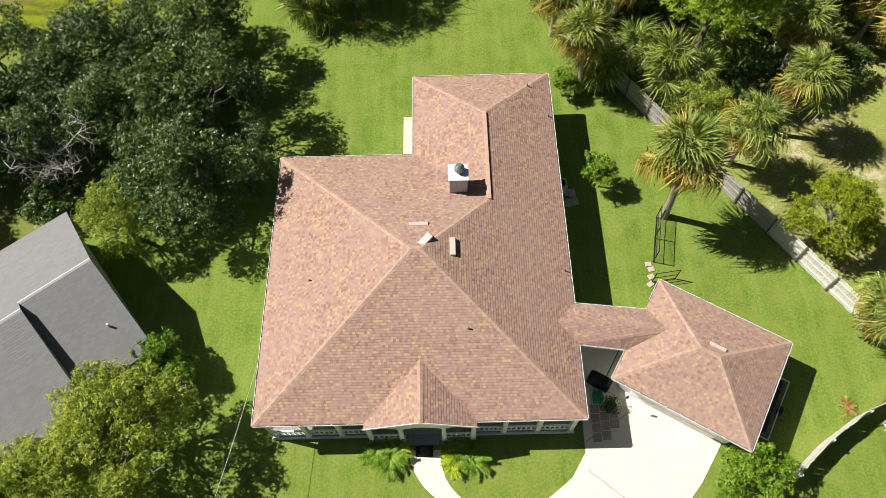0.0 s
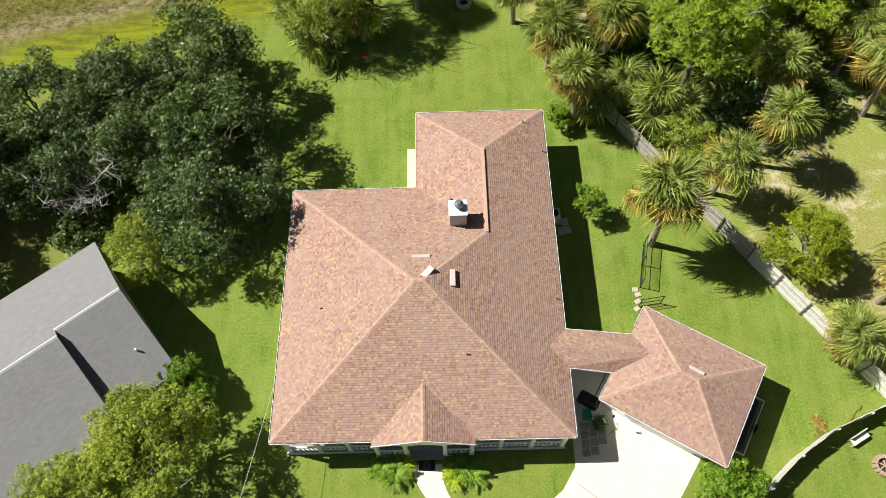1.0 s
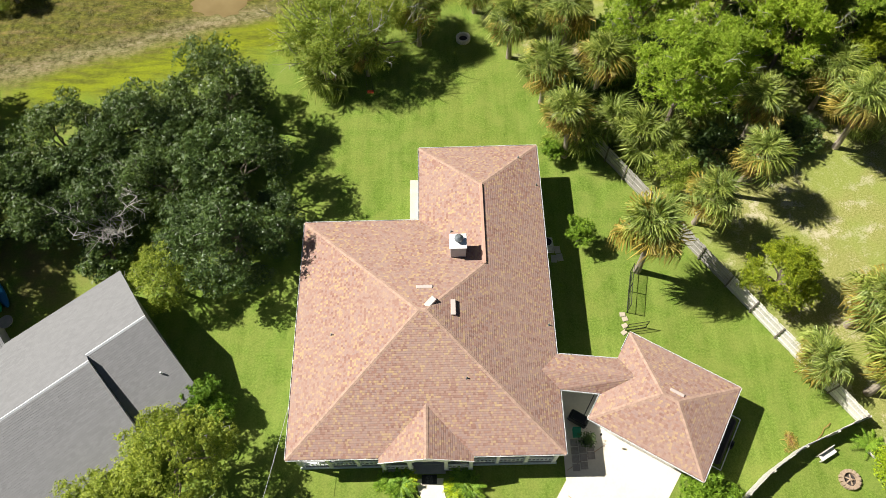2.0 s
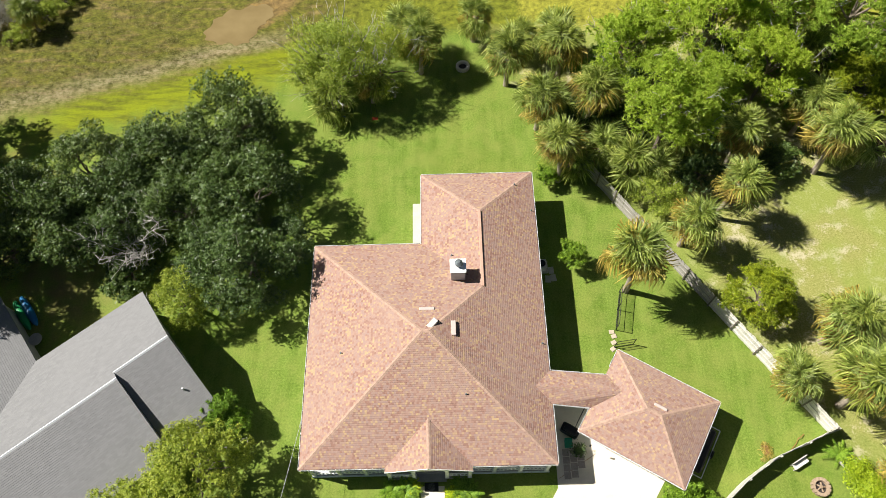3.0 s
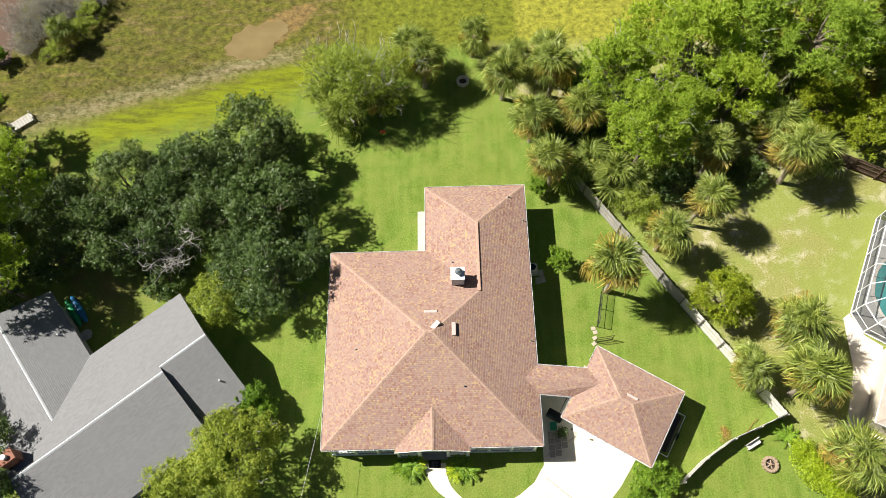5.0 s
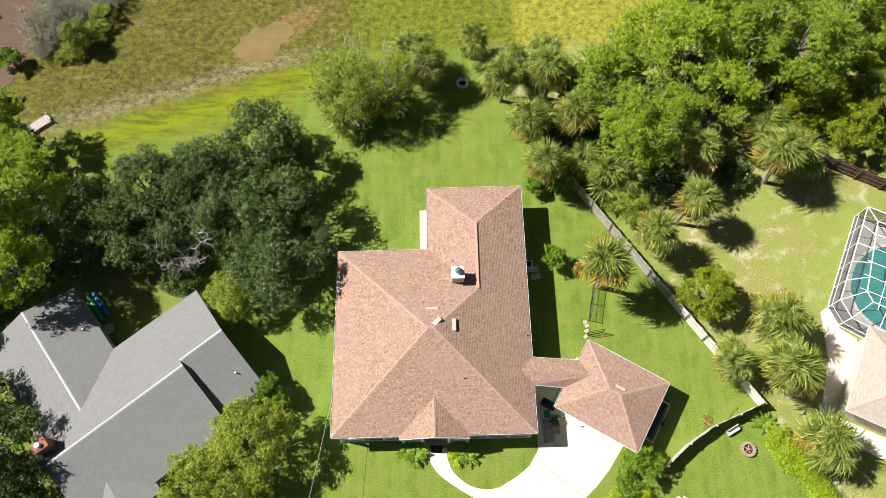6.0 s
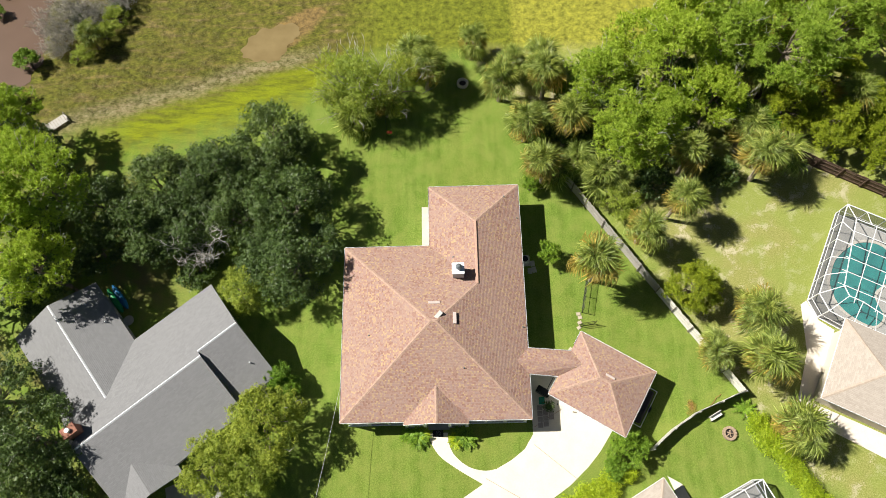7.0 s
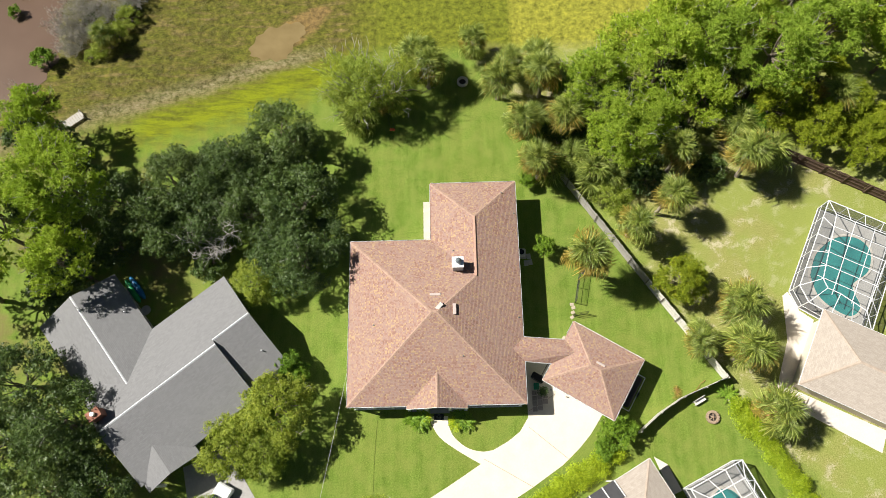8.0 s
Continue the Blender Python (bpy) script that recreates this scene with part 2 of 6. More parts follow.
OAK_LEAF = leaf_mat("oak_leaves", (0.020, 0.045, 0.008), (0.064, 0.114, 0.022), (0.150, 0.212, 0.052), 0.11, 0.42, 0.4)
LIME_LEAF = leaf_mat("light_green_leaves", (0.100, 0.148, 0.014), (0.290, 0.375, 0.045), (0.530, 0.590, 0.110), 0.38)
PINE_LEAF = leaf_mat("pine_needles", (0.175, 0.262, 0.022), (0.415, 0.560, 0.058), (0.680, 0.780, 0.130), 0.5)
CEDAR_LEAF = leaf_mat("cedar_sprays", (0.100, 0.140, 0.006), (0.290, 0.360, 0.018), (0.520, 0.570, 0.042), 0.32)
SHRUB_LEAF = leaf_mat("glossy_shrub_leaves", (0.060, 0.125, 0.010), (0.150, 0.270, 0.024), (0.270, 0.410, 0.055), 0.3, 0.5, 0.2)
HEDGE_LEAF = leaf_mat("yellow_green_hedge", (0.17, 0.26, 0.008), (0.37, 0.48, 0.014), (0.56, 0.64, 0.04), 0.35)
PALM_GREEN = leaf_mat("palm_fronds", (0.085, 0.125, 0.020), (0.280, 0.355, 0.066), (0.560, 0.610, 0.190), 0.30, 0.45, 0.35)
PALM_GOLD = leaf_mat("yellowing_fronds", (0.170, 0.140, 0.025), (0.390, 0.310, 0.060), (0.600, 0.460, 0.130), 0.25)
PALM_DEAD = leaf_mat("dead_fronds", (0.180, 0.085, 0.030), (0.380, 0.190, 0.070), (0.520, 0.330, 0.160), 0.1)
SCRUB_LEAF = leaf_mat("grey_scrub", (0.16, 0.16, 0.10), (0.27, 0.26, 0.18), (0.40, 0.38, 0.28), 0.15)

# ---- mesh helpers ----


def part(name, bm, material, parent=None, label=""):
    me = bpy.data.meshes.new(name)
    bm.to_mesh(me)
    bm.free()
    me.materials.append(material)
    ob = new(name, me)
    if parent:
        ob.parent = parent
    if label:
        ob["label"] = label
    return ob


def thing(name, label, category, at=(0, 0, 0), rz=0.0, group="", kind=""):
    ob = new(name)
    ob.empty_display_size = 0.3
    ob.matrix_world = pose(*at, 0, 0, rz)
    return tagged(ob, label, category, group, kind)


def box(bm, x0, y0, z0, x1, y1, z1, bev=0.0, m=None):
    r = bmesh.ops.create_cube(bm, size=1.0, matrix=(m or Matrix()) @ Matrix.Translation(((x0 + x1) / 2, (y0 + y1) / 2, (z0 + z1) / 2)) @ Matrix.Diagonal((abs(x1 - x0), abs(y1 - y0), abs(z1 - z0), 1)))
    if bev:
        es = {e for v in r["verts"] for e in v.link_edges}
        bmesh.ops.bevel(bm, geom=list(es), offset=bev, segments=1, affect="EDGES")


def boxes(*specs, bev=0.0, m=None):
    bm = bmesh.new()
    for s in specs:
        box(bm, *s, bev=bev, m=m)
    return bm


def beam(bm, a, b, w, h=None):
    """A square bar from a to b."""
    a, b = Vector(a), Vector(b)
    d = b - a
    q = d.to_track_quat("Z", "Y").to_matrix().to_4x4()
    bmesh.ops.create_cube(bm, size=1.0, matrix=Matrix.Translation((a + b) / 2) @ q @ Matrix.Diagonal((w, h or w, d.length, 1)))


def tube(bm, a, b, r0, r1, n=8):
    a, b = Vector(a), Vector(b)
    d = b - a
    q = d.to_track_quat("Z", "Y").to_matrix().to_4x4()
    bmesh.ops.create_cone(bm, cap_ends=True, segments=n, radius1=r0, radius2=r1, depth=d.length, matrix=Matrix.Translation((a + b) / 2) @ q)


def sweep(bm, pts, radii, n=8):
    """One closed tube through the points, with a radius at each."""
    rings = []
    for i, p in enumerate(pts):
        d = (Vector(pts[min(i + 1, len(pts) - 1)]) - Vector(pts[max(i - 1, 0)])).normalized()
        q = d.to_track_quat("Z", "Y")
        rings.append([bm.verts.new(Vector(p) + q @ Vector((radii[i] * math.cos(6.28319 * j / n), radii[i] * math.sin(6.28319 * j / n), 0))) for j in range(n)])
    for a, b in zip(rings, rings[1:]):
        for j in range(n):
            bm.faces.new((a[j], a[(j + 1) % n], b[(j + 1) % n], b[j]))
    bm.faces.new(rings[0][::-1])
    bm.faces.new(rings[-1])


def slab(pts, depth):
    """A flat polygon with thickness below it; UV in metres along and up the slope."""
    bm = bmesh.new()
    uvl = bm.loops.layers.uv.new("slope")
    top = [bm.verts.new(p) for p in pts]
    f = bm.faces.new(top)
    f.normal_update()
    if f.normal.z < 0:
        f.normal_flip()
    nrm = f.normal.copy()
    along = Vector((-nrm.y, nrm.x, 0))
    along = along.normalized() if along.length > 1e-4 else Vector((1, 0, 0))
    up = nrm.cross(along)
    low = [bm.verts.new(Vector(p) - Vector((0, 0, depth))) for p in pts]
    bm.faces.new(low)
    for i in range(len(pts)):
        j = (i + 1) % len(pts)
        bm.faces.new((top[i], low[i], low[j], top[j]))
    bmesh.ops.recalc_face_normals(bm, faces=bm.faces)
    for fc in bm.faces:
        for lp in fc.loops:
            lp[uvl].uv = (lp.vert.co.dot(along), lp.vert.co.dot(up))
    return bm


def courses(pts, depth, course=0.143, lift=0.005):
    """A roof slope laid in real overlapping courses: each band's lower edge stands proud of the one below."""
    bm = bmesh.new()
    uvl = bm.loops.layers.uv.new("slope")
    src = bmesh.new()
    f = src.faces.new([src.verts.new(p) for p in pts])
    f.normal_update()
    if f.normal.z < 0:
        f.normal_flip()
    nrm = f.normal.copy()
    along = Vector((-nrm.y, nrm.x, 0)).normalized()
    up_ = nrm.cross(along)
    vs = [Vector(p).dot(up_) for p in pts]
    lo, hi = min(vs), max(vs)
    k0 = math.floor(lo / course)
    for k in range(k0, math.ceil(hi / course)):
        b = src.copy()
        for v, sgn in ((k * course, 1), ((k + 1) * course, -1)):
            bmesh.ops.bisect_plane(b, geom=b.verts[:] + b.edges[:] + b.faces[:], plane_co=up_ * v, plane_no=-up_ * sgn, clear_outer=True)
        for fc in b.faces:
            ring = []
            for v in fc.verts:
                t = (v.co.dot(up_) - k * course) / course
                ring.append(bm.verts.new(v.co + nrm * (lift * (1 - t) + 0.002)))
            nf = bm.faces.new(ring)
            low = [v for v in ring if abs((v.co.dot(up_)) - k * course) < 0.004]
            if len(low) >= 2:
                low.sort(key=lambda v: v.co.dot(along))
                a_, b_ = low[0], low[-1]
                sk = bm.faces.new((a_, b_, bm.verts.new(b_.co - nrm * lift), bm.verts.new(a_.co - nrm * lift)))
                for lp in sk.loops:
                    lp[uvl].uv = (lp.vert.co.dot(along), k * course + 0.002)
            for lp in nf.loops:
                lp[uvl].uv = (lp.vert.co.dot(along), min(max(lp.vert.co.dot(up_), k * course + 0.001), (k + 1) * course - 0.001))
        b.free()
    src.free()
    bmesh.ops.remove_doubles(bm, verts=bm.verts[:], dist=0.0008)
    return bm


def strip(bm, a, b, w, h, drop=0.0):
    """A board that hangs below the line a-b (fascia, gutter)."""
    a, b = Vector(a), Vector(b)
    d = (b - a)
    side = Vector((d.y, -d.x, 0)).normalized() * w
    lo, hi = Vector((0, 0, -h - drop)), Vector((0, 0, -drop))
    v = [bm.verts.new(p) for p in (a + lo, b + lo, b + hi, a + hi, a + side + lo, b + side + lo, b + side + hi, a + side + hi)]
    for q in ((0, 1, 2, 3), (5, 4, 7, 6), (3, 2, 6, 7), (1, 0, 4, 5), (0, 3, 7, 4), (2, 1, 5, 6)):
        bm.faces.new([v[i] for i in q])
    bmesh.ops.recalc_face_normals(bm, faces=bm.faces)


def hip_caps(a, b, parent, material, w=0.14, step=0.2):
    """Overlapping cap shingles along a hip or ridge, laid from a (low) to b (high)."""
    a, b = Vector(a), Vector(b)
    d = (b - a)
    n = max(1, int(d.length / step))
    side = Vector((d.y, -d.x, 0)).normalized() * w
    bm = bmesh.new()
    for i in range(n):
        p, q = a + d * (i / n), a + d * min(1.0, (i + 1.35) / n)
        z0, z1, dr = 0.018, 0.010, 0.047
        v = [bm.verts.new(c) for c in (p + side + Vector((0, 0, z0 - dr)), p + Vector((0, 0, z0)), p - side + Vector((0, 0, z0 - dr)),
                                       q + side + Vector((0, 0, z1 - dr)), q + Vector((0, 0, z1)), q - side + Vector((0, 0, z1 - dr)))]
        bm.faces.new((v[0], v[1], v[4], v[3]))
        bm.faces.new((v[1], v[2], v[5], v[4]))
    return tagged(part("hip_cap", bm, material, parent), kind="stuff")

# ---- ground and paving ----


def sheet(name, pts, z, thick, material, label, category=""):
    bm = slab([(x, y, z) for x, y in pts], thick)
    ob = part(name, bm, material)
    return tagged(ob, label, category or name, kind="structure")


sheet("ground", [(-900, -900), (900, -900), (900, 900), (-900, 900)], 0.0, 0.5, TURF, "mown green lawn turning to dry marsh grass", "ground")


def bezier(points, n=10):
    """A smooth closed or open run of points through the given ones (Catmull-Rom)."""
    out = []
    for i in range(len(points) - 1):
        p0, p1, p2, p3 = (Vector(points[max(0, min(len(points) - 1, k))]) for k in (i - 1, i, i + 1, i + 2))
        for s in range(n):
            t = s / n
            out.append(0.5 * ((2 * p1) + (p2 - p0) * t + (2 * p0 - 5 * p1 + 4 * p2 - p3) * t * t + (3 * p1 - p0 - 3 * p2 + p3) * t ** 3))
    out.append(Vector(points[-1]))
    return [tuple(p) for p in out]


# ---- the red-roofed house ----
EAVE, PITCH, THICK = 3.42, 0.395, 0.10
EX, EY, WY, WX = 16.90, 16.4, 22.6, 8.1
RW = (EX - WX) / 2


def up(x, y, run):
    return (x, y, EAVE + PITCH * run)


house = thing("house", "single-storey house with red-brown shingle hip roof and white trim", "house")
A, B = (8.2, 8.2), (EX - 8.2, 8.2)
RB, RC = (EX - RW, EY - RW), (EX - RW, WY - RW)
SLOPES = [
    [up(0, 0, 0), up(*A, 8.2), up(0, EY, 0)],
    [up(0, 0, 0), up(EX, 0, 0), up(*B, 8.2), up(*A, 8.2)],
    [up(0, EY, 0), up(*A, 8.2), up(*B, 8.2), up(*RB, RW), up(WX, EY, 0)],
    [up(WX, EY, 0), up(*RB, RW), up(*RC, RW), up(WX, WY, 0)],
    [up(WX, WY, 0), up(*RC, RW), up(EX, WY, 0)],
    [up(EX, 0, 0), up(EX, WY, 0), up(*RC, RW), up(*RB, RW), up(*B, 8.2)],
]
for pts in SLOPES:
    part("roof_slope", courses(pts, THICK), RED_SHINGLE, house, "red-brown and tan asphalt shingles")
    part("roof_deck", slab(pts, THICK), RED_SHINGLE, house)
for a, b in ((up(0, 0, 0), up(*A, 8.2)), (up(EX, 0, 0), up(*B, 8.2)), (up(0, EY, 0), up(*A, 8.2)), (up(*RB, RW), up(*B, 8.2)),
             (up(EX, WY, 0), up(*RC, RW)), (up(WX, WY, 0), up(*RC, RW)), (up(*A, 8.2), up(*B, 8.2))):
    hip_caps(a, b, house, HIP_CAP)
# entry gable
GX0, GX1, GY = 5.62, 11.35, -0.30
GM = 8.53
GR = GM - GX0
part("gable_roof", courses([(GX0, GY, EAVE), (GM, GY, EAVE + PITCH * GR), (GM, GR, EAVE + PITCH * GR), (GX0, 0, EAVE)], THICK), RED_SHINGLE, house)
part("roof_deck", slab([(GX0, GY, EAVE), (GM, GY, EAVE + PITCH * GR), (GM, GR, EAVE + PITCH * GR), (GX0, 0, EAVE)], THICK), RED_SHINGLE, house)
part("gable_roof", courses([(GX1, GY, EAVE), (GX1, 0, EAVE), (GM, GR, EAVE + PITCH * GR), (GM, GY, EAVE + PITCH * GR)], THICK), RED_SHINGLE, house)
part("roof_deck", slab([(GX1, GY, EAVE), (GX1, 0, EAVE), (GM, GR, EAVE + PITCH * GR), (GM, GY, EAVE + PITCH * GR)], THICK), RED_SHINGLE, house)
hip_caps((GM, GY, EAVE + PITCH * GR), (GM, GR, EAVE + PITCH * GR), house, HIP_CAP)
# breezeway roof, falling a little towards the lower garage
GEAVE = 2.88
BZ, BG = EAVE + 1.2 * PITCH, GEAVE + 1.25 * PITCH
for pts in ([(EX, 6.27, EAVE), (21.05, 6.0, GEAVE + 0.02), (22.3, 4.62, BG), (15.8, 5.08, BZ)], [(EX, 3.95, EAVE), (15.8, 5.08, BZ), (22.3, 4.62, BG), (19.6, 3.75, GEAVE + 0.02)]):
    part("breezeway_roof", courses(pts, THICK), RED_SHINGLE, house)
    part("roof_deck", slab(pts, THICK), RED_SHINGLE, house)


def gutter(pts, parent, z0=EAVE, z1=None):
    """White gutter along the eaves with its hangers."""
    for a, b in zip(pts, pts[1:]):
        bm = bmesh.new()
        a3, b3 = Vector((*a, z0)), Vector((*b, z0 if z1 is None else z1))
        d = (b3 - a3).normalized()
        o = Vector((d.y, -d.x, 0))
        strip(bm, a3 - o * 0.02, b3 - o * 0.02, 0.02, 0.17, 0.0)
        strip(bm, a3 + o * 0.045, b3 + o * 0.045, 0.018, 0.12, -0.005)
        strip(bm, a3, b3, 0.045, 0.02, 0.11)
        n = int((b3 - a3).length / 0.75)
        for i in range(1, n):
            p = a3 + (b3 - a3) * (i / n)
            beam(bm, p, p + o * 0.06, 0.035, 0.012)
        part("gutter", bm, WHITE, parent, "white metal gutter")


gutter([(EX, 6.27), (EX, 22.6), (8.1, 22.6), (8.1, 16.4), (0, 16.4), (0, 0), (GX0, 0)], house)
gutter([(GX1, 0), (EX, 0), (EX, 3.95)], house)
gutter([(21.05, 6.0), (EX, 6.27)], house, GEAVE + 0.02, EAVE)
gutter([(EX, 3.95), (19.6, 3.75)], house, EAVE, GEAVE + 0.02)


# walls, porch and entry
def wall(bm, a, b, z0, z1, t=0.2):
    a, b = Vector((*a, 0)), Vector((*b, 0))
    d = (b - a).normalized()
    o = Vector((d.y, -d.x, 0)) * t / 2
    v = [bm.verts.new(p + Vector((0, 0, z))) for z in (z0, z1) for p in (a - o, b - o, b + o, a + o)]
    for q in ((3, 2, 1, 0), (4, 5, 6, 7), (0, 1, 5, 4), (1, 2, 6, 5), (2, 3, 7, 6), (3, 0, 4, 7)):
        bm.faces.new([v[i] for i in q])


FLOOR_Z = 0.30
ring_pts = [(0.7, 2.6), (16.3, 2.6), (16.3, 21.9), (8.8, 21.9), (8.8, 15.7), (0.7, 15.7), (0.7, 2.6)]
for a, b in zip(ring_pts, ring_pts[1:]):
    bm = bmesh.new()
    wall(bm, a, b, 0, EAVE - 0.05)
    part("wall", bm, STUCCO, house, "pale blue-grey stucco")
part("soffit", slab([(0.05, 0.05, EAVE - 0.14), (16.81, 0.05, EAVE - 0.14), (16.81, 22.5, EAVE - 0.14), (8.15, 22.5, EAVE - 0.14), (8.15, 16.35, EAVE - 0.14), (0.05, 16.35, EAVE - 0.14)], 0.03), WHITE, house)
DECK = plain("grey_porch_boards", (0.27, 0.27, 0.28), 0.8, vary=0.2, scale=2)
part("porch_floor", boxes((0.30, 0.12, 0.0, 16.70, 2.5, FLOOR_Z), bev=0.02), DECK, house)
part("porch_base", boxes((0.28, 0.04, 0.0, 5.54, 0.12, FLOOR_Z - 0.03)), STUCCO, house)
part("porch_base", boxes((11.36, 0.04, 0.0, 16.72, 0.12, FLOOR_Z - 0.03)), STUCCO, house)
GLASS = plain("dark_window_glass", (0.03, 0.04, 0.05), 0.08, spec=0.6, vary=0.1)


def railing(x0, x1, y, parent):
    """White porch railing between two columns: rails and single balusters."""
    top = part("railing", boxes((x0, y - 0.05, FLOOR_Z + 0.9, x1, y + 0.05, FLOOR_Z + 0.98), bev=0.01), WHITE, parent, "white balustrade")
    part("bottom_rail", boxes((x0, y - 0.03, FLOOR_Z + 0.12, x1, y + 0.03, FLOOR_Z + 0.2)), WHITE, top)
    n = max(2, int((x1 - x0) / 0.24))
    for i in range(1, n):
        x = x0 + (x1 - x0) * i / n
        part("baluster", boxes((x - 0.035, y - 0.03, FLOOR_Z + 0.2, x + 0.035, y + 0.03, FLOOR_Z + 0.9)), WHITE, top)
    return top


cols = [0.5, 2.3, 4.1, 5.75, 7.4, 9.65, 11.2, 12.9, 14.7, 16.5]
for x in cols:
    y = -0.1 if 5.5 < x < 11.6 else 0.2
    bm = boxes((x - 0.11, y - 0.11, FLOOR_Z * 0, x + 0.11, y + 0.11, EAVE - 0.1), (x - 0.15, y - 0.15, FLOOR_Z, x + 0.15, y + 0.15, FLOOR_Z + 0.2), (x - 0.15, y - 0.15, EAVE - 0.35, x + 0.15, y + 0.15, EAVE - 0.15), bev=0.01)
    part("porch_column", bm, WHITE, house, "white square column")
for x0, x1 in zip(cols, cols[1:]):
    if (x0, x1) == (7.4, 9.65):
        continue
    y = -0.1 if 5.5 < x0 < 11.1 and x1 < 11.6 else 0.2
    railing(x0 + 0.11, x1 - 0.11, y, house)
part("porch_floor", boxes((5.55, -0.25, 0.0, 7.5, 0.115, FLOOR_Z), (9.6, -0.25, 0.0, 11.35, 0.115, FLOOR_Z), (7.5, -0.42, 0.0, 9.6, 0.115, 0.16)), DECK, house)
part("step", boxes((7.5, 0.115, 0.16, 9.6, 0.3, FLOOR_Z + 0.004), bev=0.01), DECK, house)


def arch_board(x0, x1, y, z0, z1, rise):
    """A board over an opening with an arched lower edge."""
    bm = bmesh.new()
    n = 12
    lo, hi = [], []
    for i in range(n + 1):
        t = i / n
        x = x0 + (x1 - x0) * t
        lo.append((x, z0 + rise * math.sin(math.pi * t) ** 0.7))
        hi.append((x, z1))
    for i in range(n):
        quad = [lo[i], lo[i + 1], hi[i + 1], hi[i]]
        fr = [bm.verts.new((x, y - 0.06, z)) for x, z in quad]
        bk = [bm.verts.new((x, y + 0.06, z)) for x, z in quad]
        bm.faces.new(fr)
        bm.faces.new(bk[::-1])
        bm.faces.new((fr[0], bk[0], bk[1], fr[1]))
    return bm


for x0, x1 in ((5.75, 7.4), (7.4, 9.65), (9.65, 11.2)):
    part("arch", arch_board(x0, x1, -0.1, 2.45, EAVE - 0.1, 0.5), WHITE, house)
bm = bmesh.new()
v = [bm.verts.new(p) for p in ((GX0 + 0.1, GY + 0.06, EAVE - 0.1), (GX1 - 0.1, GY + 0.06, EAVE - 0.1), (GM, GY + 0.06, EAVE + PITCH * GR - 0.12))]
w = [bm.verts.new(p.co + Vector((0, 0.1, 0))) for p in v]
bm.faces.new(v)
bm.faces.new(w[::-1])
for i in range(3):
    bm.faces.new((v[i], w[i], w[(i + 1) % 3], v[(i + 1) % 3]))
bmesh.ops.recalc_face_normals(bm, faces=bm.faces)
part("gable_face", bm, WHITE, house)
for s in (-1, 1):
    bm = bmesh.new()
    beam(bm, (GM, GY - 0.01, EAVE + PITCH * GR - 0.09), ((GX0 - 0.02, GX1 + 0.02)[s > 0], GY - 0.01, EAVE - 0.09), 0.03, 0.18)
    part("fascia", bm, WHITE, house)
part("front_door", boxes((8.0, 2.42, FLOOR_Z, 9.1, 2.52, FLOOR_Z + 2.05), bev=0.01), plain("dark_door_paint", (0.10, 0.07, 0.05), 0.5), house)
for x in (2.2, 4.6, 12.6, 14.8):
    w_ = part("window", boxes((x - 0.65, 2.43, 1.2, x + 0.65, 2.5, 2.6)), WHITE, house)
    part("pane", boxes((x - 0.57, 2.41, 1.28, x - 0.02, 2.44, 2.52), (x + 0.02, 2.41, 1.28, x + 0.57, 2.44, 2.52)), GLASS, w_)
for y in (9.0, 12.5, 18.5):
    w_ = part("window", boxes((16.4, y - 0.6, 1.3, 16.46, y + 0.6, 2.5)), WHITE, house)
    part("pane", boxes((16.44, y - 0.52, 1.38, 16.48, y + 0.52, 2.42)), GLASS, w_)

# roof fittings
CHIM = plain("grey_chimney_cladding", (0.42, 0.45, 0.48), 0.7, vary=0.08)
STEEL = plain("weathered_steel", (0.20, 0.23, 0.25), 0.45, 0.6, vary=0.3)
chimney = part("chimney", boxes((10.26, 12.62, 4.2, 11.28, 13.6, 6.2), bev=0.01), CHIM, house, "grey boxed chimney with white metal cap")
part("cap", boxes((10.20, 12.56, 6.2, 11.34, 13.66, 6.28), bev=0.02), WHITE, chimney)
bm = bmesh.new()
tube(bm, (10.83, 13.15, 6.3), (10.83, 13.15, 6.55), 0.2, 0.2, 16)
tube(bm, (10.83, 13.15, 6.55), (10.83, 13.15, 6.68), 0.30, 0.28, 16)
tube(bm, (10.83, 13.15, 6.68), (10.83, 13.15, 6.84), 0.28, 0.10, 16)
part("flue_cowl", bm, STEEL, chimney, "round dark metal cowl")
VENT = plain("pale_vent_metal", (0.47, 0.40, 0.37), 0.55, vary=0.08)


def roof_z(x, y):
    main = min(x, EX - x, y, EY - y)
    wing = min(x - WX, EX - x, WY - y)
    return EAVE + PITCH * max(main, wing)


def vent_box(x, y, lx, ly, rz, h=0.16):
    bm = bmesh.new()
    m = pose(x, y, roof_z(x, y), 0, 0, rz)
    box(bm, -lx / 2, -ly / 2, -0.05, lx / 2, ly / 2, h, 0.03, m)
    return part("roof_vent", bm, VENT, house, "pale metal off-ridge vent")


